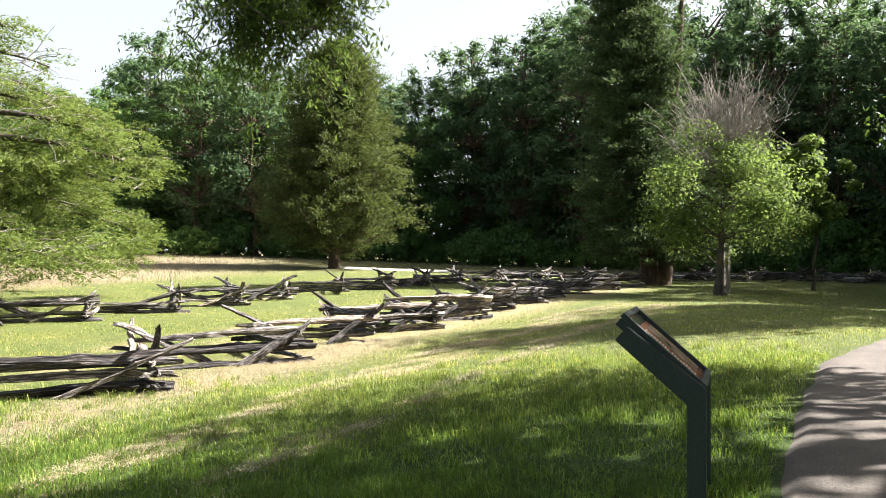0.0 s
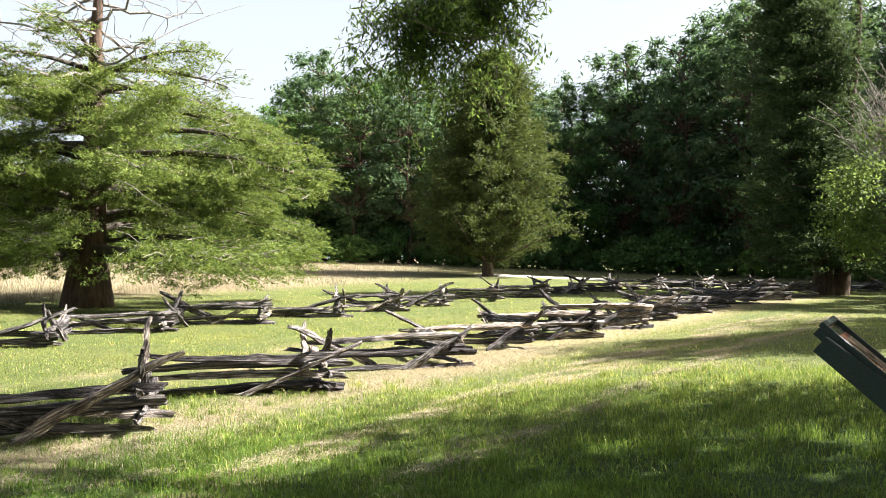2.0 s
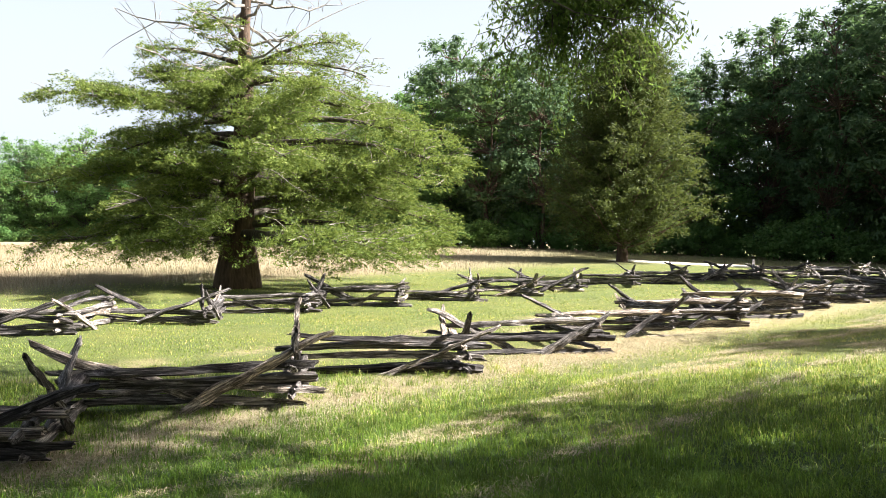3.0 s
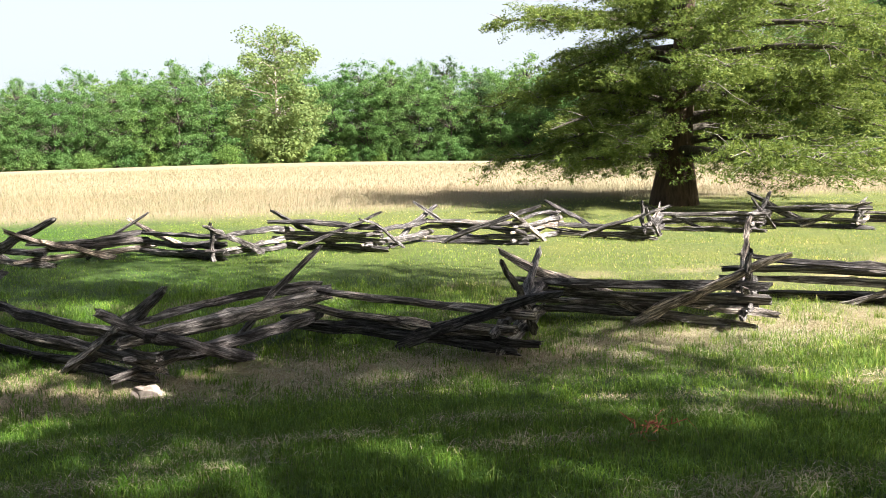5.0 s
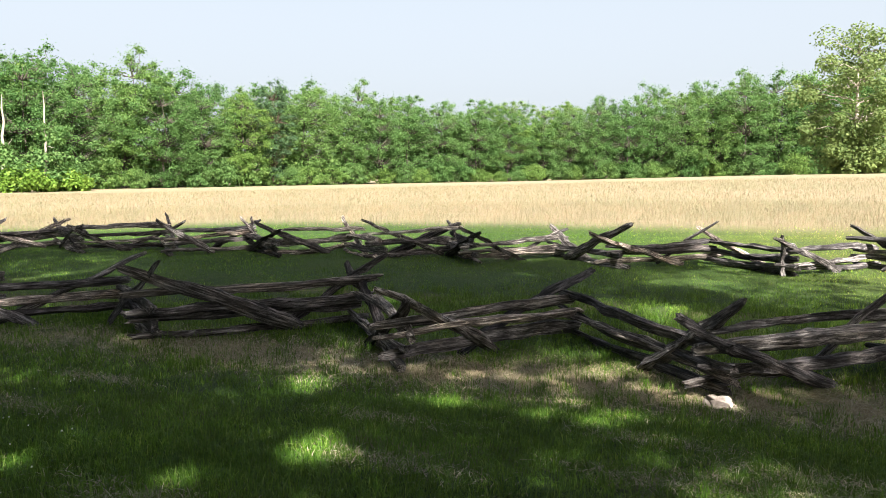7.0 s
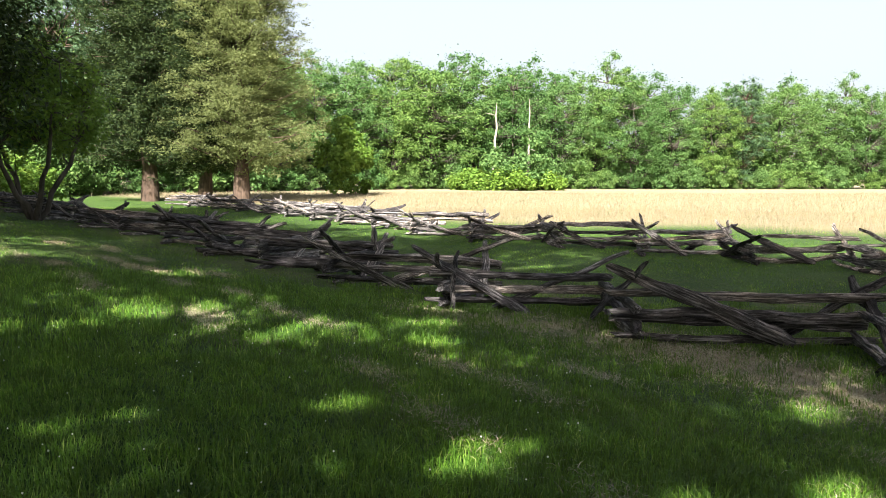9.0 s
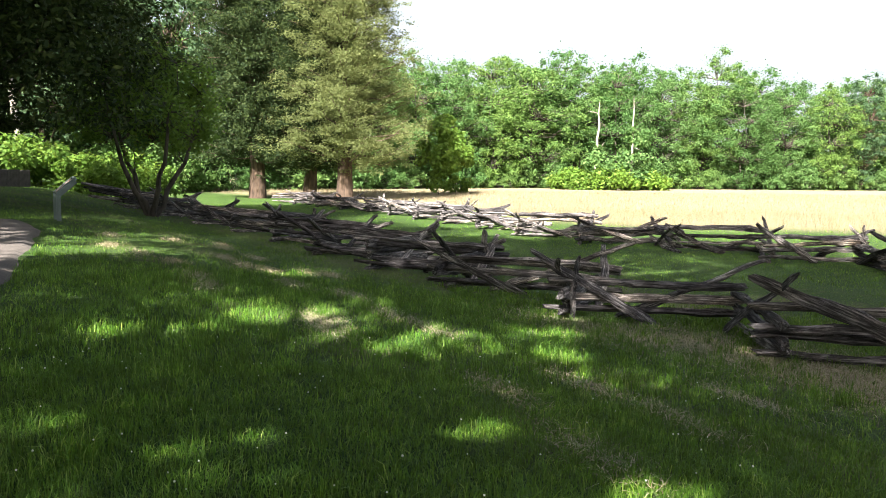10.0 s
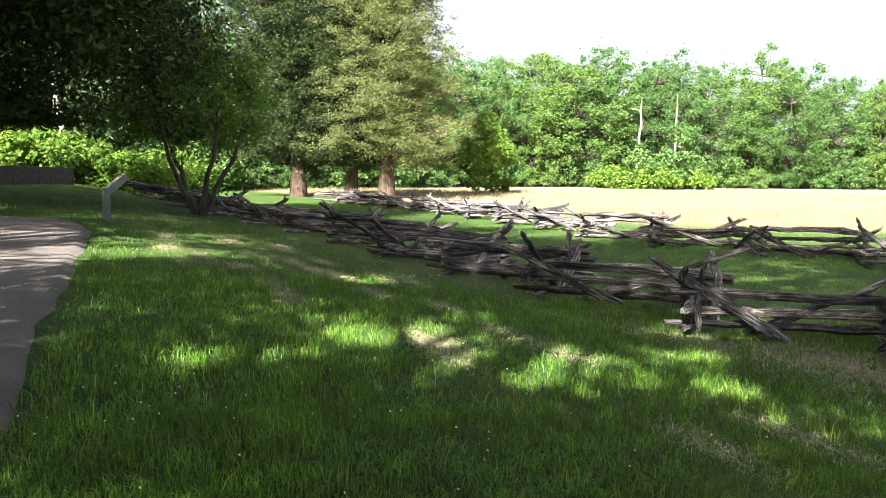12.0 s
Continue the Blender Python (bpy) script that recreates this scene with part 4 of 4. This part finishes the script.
# ---- grass ----
def blades(name, label, category, xy, height, width, mat, rng, bend=0.5, lift=0.0, lay_flat=0.0):
    """Bent tapering blades, two triangles and a tip each, as one mass."""
    n = len(xy)
    a = rng.uniform(0, 2 * np.pi, n)
    h = height * rng.uniform(0.5, 1.25, n)
    w = width * rng.uniform(0.7, 1.3, n) * 0.5
    z = ground_z(xy[:, 0], xy[:, 1]) - 0.012 + lift
    foot = np.stack([xy[:, 0], xy[:, 1], z], 1)
    side = np.stack([np.cos(a), np.sin(a), 0 * a], 1) * w[:, None]
    ln = a + np.pi / 2 + rng.normal(0, 0.6, n)
    lean = np.stack([np.cos(ln), np.sin(ln), 0 * a], 1)
    b = bend * rng.uniform(0.2, 1.2, n)
    up = np.array((0, 0, 1.0)) * (1 - lay_flat)
    mid = foot + up * (0.6 * h)[:, None] + lean * (0.25 * b * h)[:, None]
    tip = foot + up * (h * (1 - 0.25 * b))[:, None] + lean * (b * h)[:, None]
    v = np.stack([foot - side, foot + side, mid + side * 0.75, mid - side * 0.75, tip], 1).reshape(-1, 3)
    o = np.arange(n) * 5
    quads = np.stack([o, o + 1, o + 2, o + 3], 1)
    tris = np.stack([o + 3, o + 2, o + 4], 1)
    ob = link_mesh(name, v, [quads, tris], mat)
    return tagged(ob, label, category, kind="stuff")


def scatter(rng, n, r0, r1, lo=-34, hi=168, centre=(-0.8, -1.0)):
    """Points strewn in a ring round the lawn's middle, away from the path and thinned by a patchy noise."""
    r = np.sqrt(rng.uniform(r0 * r0, r1 * r1, n))
    a = np.radians(rng.uniform(lo, hi, n))
    p = np.stack([centre[0] - np.sin(a) * r, centre[1] + np.cos(a) * r], 1)
    d, _ = to_line(p[:, 0], p[:, 1], PATH_MID)
    return p[d > 0.98 + rng.exponential(0.06, n)]


rg = np.random.default_rng(90)
for n, r0, r1, h, w in ((260000, 1.8, 6.5, 0.09, 0.0058), (240000, 6.5, 13, 0.085, 0.008), (210000, 13, 26, 0.055, 0.0095), (110000, 26, 50, 0.06, 0.022)):
    p = scatter(rg, n, r0, r1)
    out = meadow_mask(p[:, 0], p[:, 1])[0]
    da, _ = to_line(p[:, 0], p[:, 1], FENCE_A)
    keep = (out < rg.uniform(0, 1, len(p))) & (rg.uniform(0, 1, len(p)) > (0.25 + 0.6 * smooth(-7, -2, p[:, 1])) * np.exp(-(da / 0.85) ** 2))
    blades("lawn_grass", "short mown green lawn grass", "grass", p[keep], h, w, BLADE, rg, 0.9)
p = scatter(rg, 9000, 2.2, 14)
cl = p[rg.integers(0, len(p), 2600)]
p = cl[rg.integers(0, 2600, 60000)] + rg.normal(0, 0.055, (60000, 2))
d, _ = to_line(p[:, 0], p[:, 1], PATH_MID)
blades("grass_tuft", "taller unmown tufts in the lawn", "grass", p[d > 1.1], 0.145, 0.0065, BLADE, rg, 0.8)
# tall meadow grass
for n, r0, r1, h, w in ((280000, 16, 45, 0.36, 0.0075), (200000, 45, 85, 0.3, 0.016)):
    p = scatter(rg, n, r0, r1)
    out = meadow_mask(p[:, 0], p[:, 1])[0]
    yaw = np.degrees(np.arctan2(-p[:, 0], p[:, 1]))
    edge = np.interp(yaw, *WOOD_EDGE)
    keep = (out > rg.uniform(0, 1, len(p))) & ~((p[:, 1] > 47) & (p[:, 1] < 63) & (p[:, 0] > -11)) & (np.hypot(p[:, 0], p[:, 1]) < edge - 1)
    blades("meadow_grass", "tall straw-coloured seeding meadow grass", "grass", p[keep], h, w, MEADOW, rg, 1.1)
# cut hay: along the fence's foot and in raked rows
A = np.array(FENCE_A[8:17])
seg = rg.integers(0, len(A) - 1, 70000)
t = rg.uniform(0, 1, (70000, 1))
p = A[seg] * (1 - t) + A[seg + 1] * t + rg.normal(0, 0.6, (70000, 2)) + np.array((0.1, 0.0))
blades("cut_hay", "dry cut hay gathered along the fence's foot", "hay", p, 0.12, 0.006, HAY, rg, 1.6, 0.02, 0.7)
# raked rows of dry cuttings on the lawn before the fence
A = np.array(FENCE_A[4:20])
along = np.concatenate([[0], np.cumsum(np.hypot(*np.diff(A, axis=0).T))])
heaps = []
for off in (2.4, 3.2, 4.7):
    d = 0.0
    while d < along[-1]:
        d += rg.uniform(0.3, 1.9)
        x, y = np.interp(d, along, A[:, 0]), np.interp(d, along, A[:, 1])
        heaps.append((x + 0.86 * off + rg.normal(0, 0.22), y - 0.4 * off + rg.normal(0, 0.22)))
heaps = np.array([h for h in heaps if h[1] > 3.0 or rg.uniform() < 0.55])
k = rg.integers(0, len(heaps), 60000)
p = heaps[k] + rg.normal(0, 1, (60000, 2)) @ np.array(((0.13, 0.28), (0.14, 0.04)))
blades("cut_hay", "dry grass cuttings raked in rows on the lawn", "hay", p, 0.085, 0.005, HAY, rg, 1.5, 0.045, 0.7)
# white clover heads
p = scatter(rg, 130, 2.6, 7.5, 108, 165)
v, f = [], []
ico = bmesh.new()
bmesh.ops.create_icosphere(ico, subdivisions=1, radius=0.0055)
base_v = np.array([q.co[:] for q in ico.verts])
base_f = np.array([[q.index for q in fc.verts] for fc in ico.faces])
ico.free()
top = np.stack([p[:, 0], p[:, 1], ground_z(p[:, 0], p[:, 1]) + rg.uniform(0.05, 0.1, len(p))], 1)
v = (top[:, None] + base_v[None] * rg.uniform(0.7, 1.2, (len(p), 1, 1))).reshape(-1, 3)
f = (base_f[None] + (np.arange(len(p)) * len(base_v))[:, None, None]).reshape(-1, 3)
tagged(link_mesh("clover_flower", v, f, plain_material("clover_white", (0.7, 0.68, 0.6), 0.8), smooth=True), "small white clover heads in the lawn", "flower", kind="stuff")


# ---- small things ----
def stone(at, size, turn, rng):
    bm = bmesh.new()
    bmesh.ops.create_icosphere(bm, subdivisions=3, radius=0.5)
    for q in bm.verts:
        co = q.co * 2
        box_like = Vector([math.copysign(abs(c) ** 0.7, c) for c in co])
        q.co = Vector(box_like[i] * size[i] * 0.5 for i in range(3)) + Vector(noise.noise_vector(q.co * 2.6 + Vector((rng, 0, 0)))) * 0.055
    ob = part("stone", bm, STONE, None)
    ob.matrix_basis = pose(at[0], at[1], gz(*at) + size[2] * 0.35, 4, 7, turn)
    return tagged(ob, "pale rough block of stone under the fence corner", "stone")


stone((-7.28, 2.1), (0.26, 0.12, 0.11), 58, 1.7)


def retaining_wall():
    wall = tagged(new("low_wall"), "low dark board wall behind the sunlit lawn", "wall")
    a, b = np.array((-10.6, -34.2)), np.array((-18.9, -39.3))
    d = b - a
    n = 12
    for k in range(n):
        m = a + d * (k + 0.5) / n
        bm = bmesh.new()
        box(bm, (np.linalg.norm(d) / n - 0.012, 0.16, 0.9), (0, 0, 0), 0.012)
        pn = part("panel", bm, CONCRETE, wall)
        pn.matrix_basis = pose(m[0], m[1], gz(*m) + 0.3, 0, 0, math.degrees(math.atan2(d[1], d[0])))


retaining_wall()


def snag(at, height, radius, seed, label):
    t = tagged(new("dead_tree"), label, "dead tree")
    t.location = (at[0], at[1], gz(*at))
    rng = R(seed)
    p = bent(rng, (0, 0, 0), (rng.normal(0, 0.03) * height, rng.normal(0, 0.03) * height, height), 8, 0.013)
    link_mesh("trunk", *tubes([(p, radius * np.array((1.2, 1, 0.92, 0.85, 0.75, 0.62, 0.5, 0.12)))], 8), BARK_PALE, t, smooth=True)
    for _ in range(3):
        k = rng.integers(3, 7)
        link_mesh("branch", *tubes([(bent(rng, p[k], p[k] + rng.normal(0, 0.12, 3) * height * 0.5 + (0, 0, 0.05 * height), 4, 0.06), np.linspace(radius * 0.35, 0.02, 4))], 5), BARK_PALE, t)


def polar(yaw, d):
    return -1.0 - math.sin(radians(yaw)) * d, -1.5 + math.cos(radians(yaw)) * d


snag(polar(116.8, 105), 11.2, 0.2, 1, "bare white dead trunk before the woods")
snag(polar(114.3, 106), 11.8, 0.16, 2, "bare white dead trunk before the woods")
snag((-20.6, -43.6), 6.5, 0.24, 3, "pale broken trunk behind the low wall")
for yaw, d, h, r in ((148.5, 46, 2.4, 2.2), (151, 44, 2.1, 2.0), (154, 46, 2.5, 2.0), (156, 44, 2.6, 1.9), (159, 43, 2.4, 2.0), (162, 43, 2.4, 2.0), (127.8, 70, 8.0, 2.0), (126.6, 76, 6.0, 1.6),
                     (116.8, 101, 5.2, 2.4), (114.2, 102, 7.6, 2.6), (115.5, 100, 2.6, 3.0), (118.2, 101, 2.2, 3.0), (113, 103, 2.4, 2.6)):
    broadleaf("shrub", "bright sunlit leafy shrub" if h < 5 else "bright young leafy tree at the meadow's edge", polar(yaw, d), h, r, R(int(yaw * 10)), 0.0, 26, 110, (0.26 if d < 60 else 0.42, 0.17 if d < 60 else 0.28), 0.05, LEAF_FRESH if h < 5 or d < 80 else LEAF_WOOD, lobe=0.36, category="shrub" if h < 5 else "tree")
# bare twigs over the round-crowned tree
rt = R(101)
twigs = tagged(new("dead_sapling"), "bare grey twiggy top standing behind the round-crowned tree", "tree")
twigs.location = (13.0, 36.5, gz(13.0, 36.5))
lines = [(bent(rt, (0, 0, 0), (0, 0, 6.0), 5, 0.02), np.linspace(0.1, 0.06, 5))]
for k in range(210):
    a = np.array((0, 0, rt.uniform(3.5, 6.0)))
    b = a + np.array((rt.normal(0, 1.6), rt.normal(0, 1.4), rt.uniform(2.4, 5.0)))
    q = bent(rt, a, b, 6, 0.03)
    lines.append((q, np.linspace(0.024, 0.009, 6)))
    for _ in range(5):
        i = rt.integers(2, 5)
        lines.append((bent(rt, q[i], q[i] + (rt.normal(0, 0.5), rt.normal(0, 0.5), rt.uniform(0.3, 1.0)), 4, 0.05), np.linspace(0.013, 0.007, 4)))
link_mesh("trunk", *tubes(lines, 4), DEAD, twigs)
# a fallen reddish twig in the grass
rt = R(102)
lines = []
for k in range(16):
    a = np.array((rt.normal(0, 0.08), rt.normal(0, 0.08), 0.05))
    lines.append((bent(rt, a, a + (rt.normal(0, 0.14), rt.normal(0, 0.12), rt.uniform(0, 0.07)), 4, 0.08), np.linspace(0.005, 0.002, 4)))
RED_TWIG = plain_material("red_twig", (0.3, 0.09, 0.05), 0.8)
tw = link_mesh("fallen_twig", *tubes(lines[:1], 4), RED_TWIG)
for side in lines[1:]:
    link_mesh("side_twig", *tubes([side], 4), RED_TWIG, tw)
tw.location = (-3.45, 3.95, gz(-3.45, 3.95))
tagged(tw, "fallen reddish dry twig in the grass", "twig")
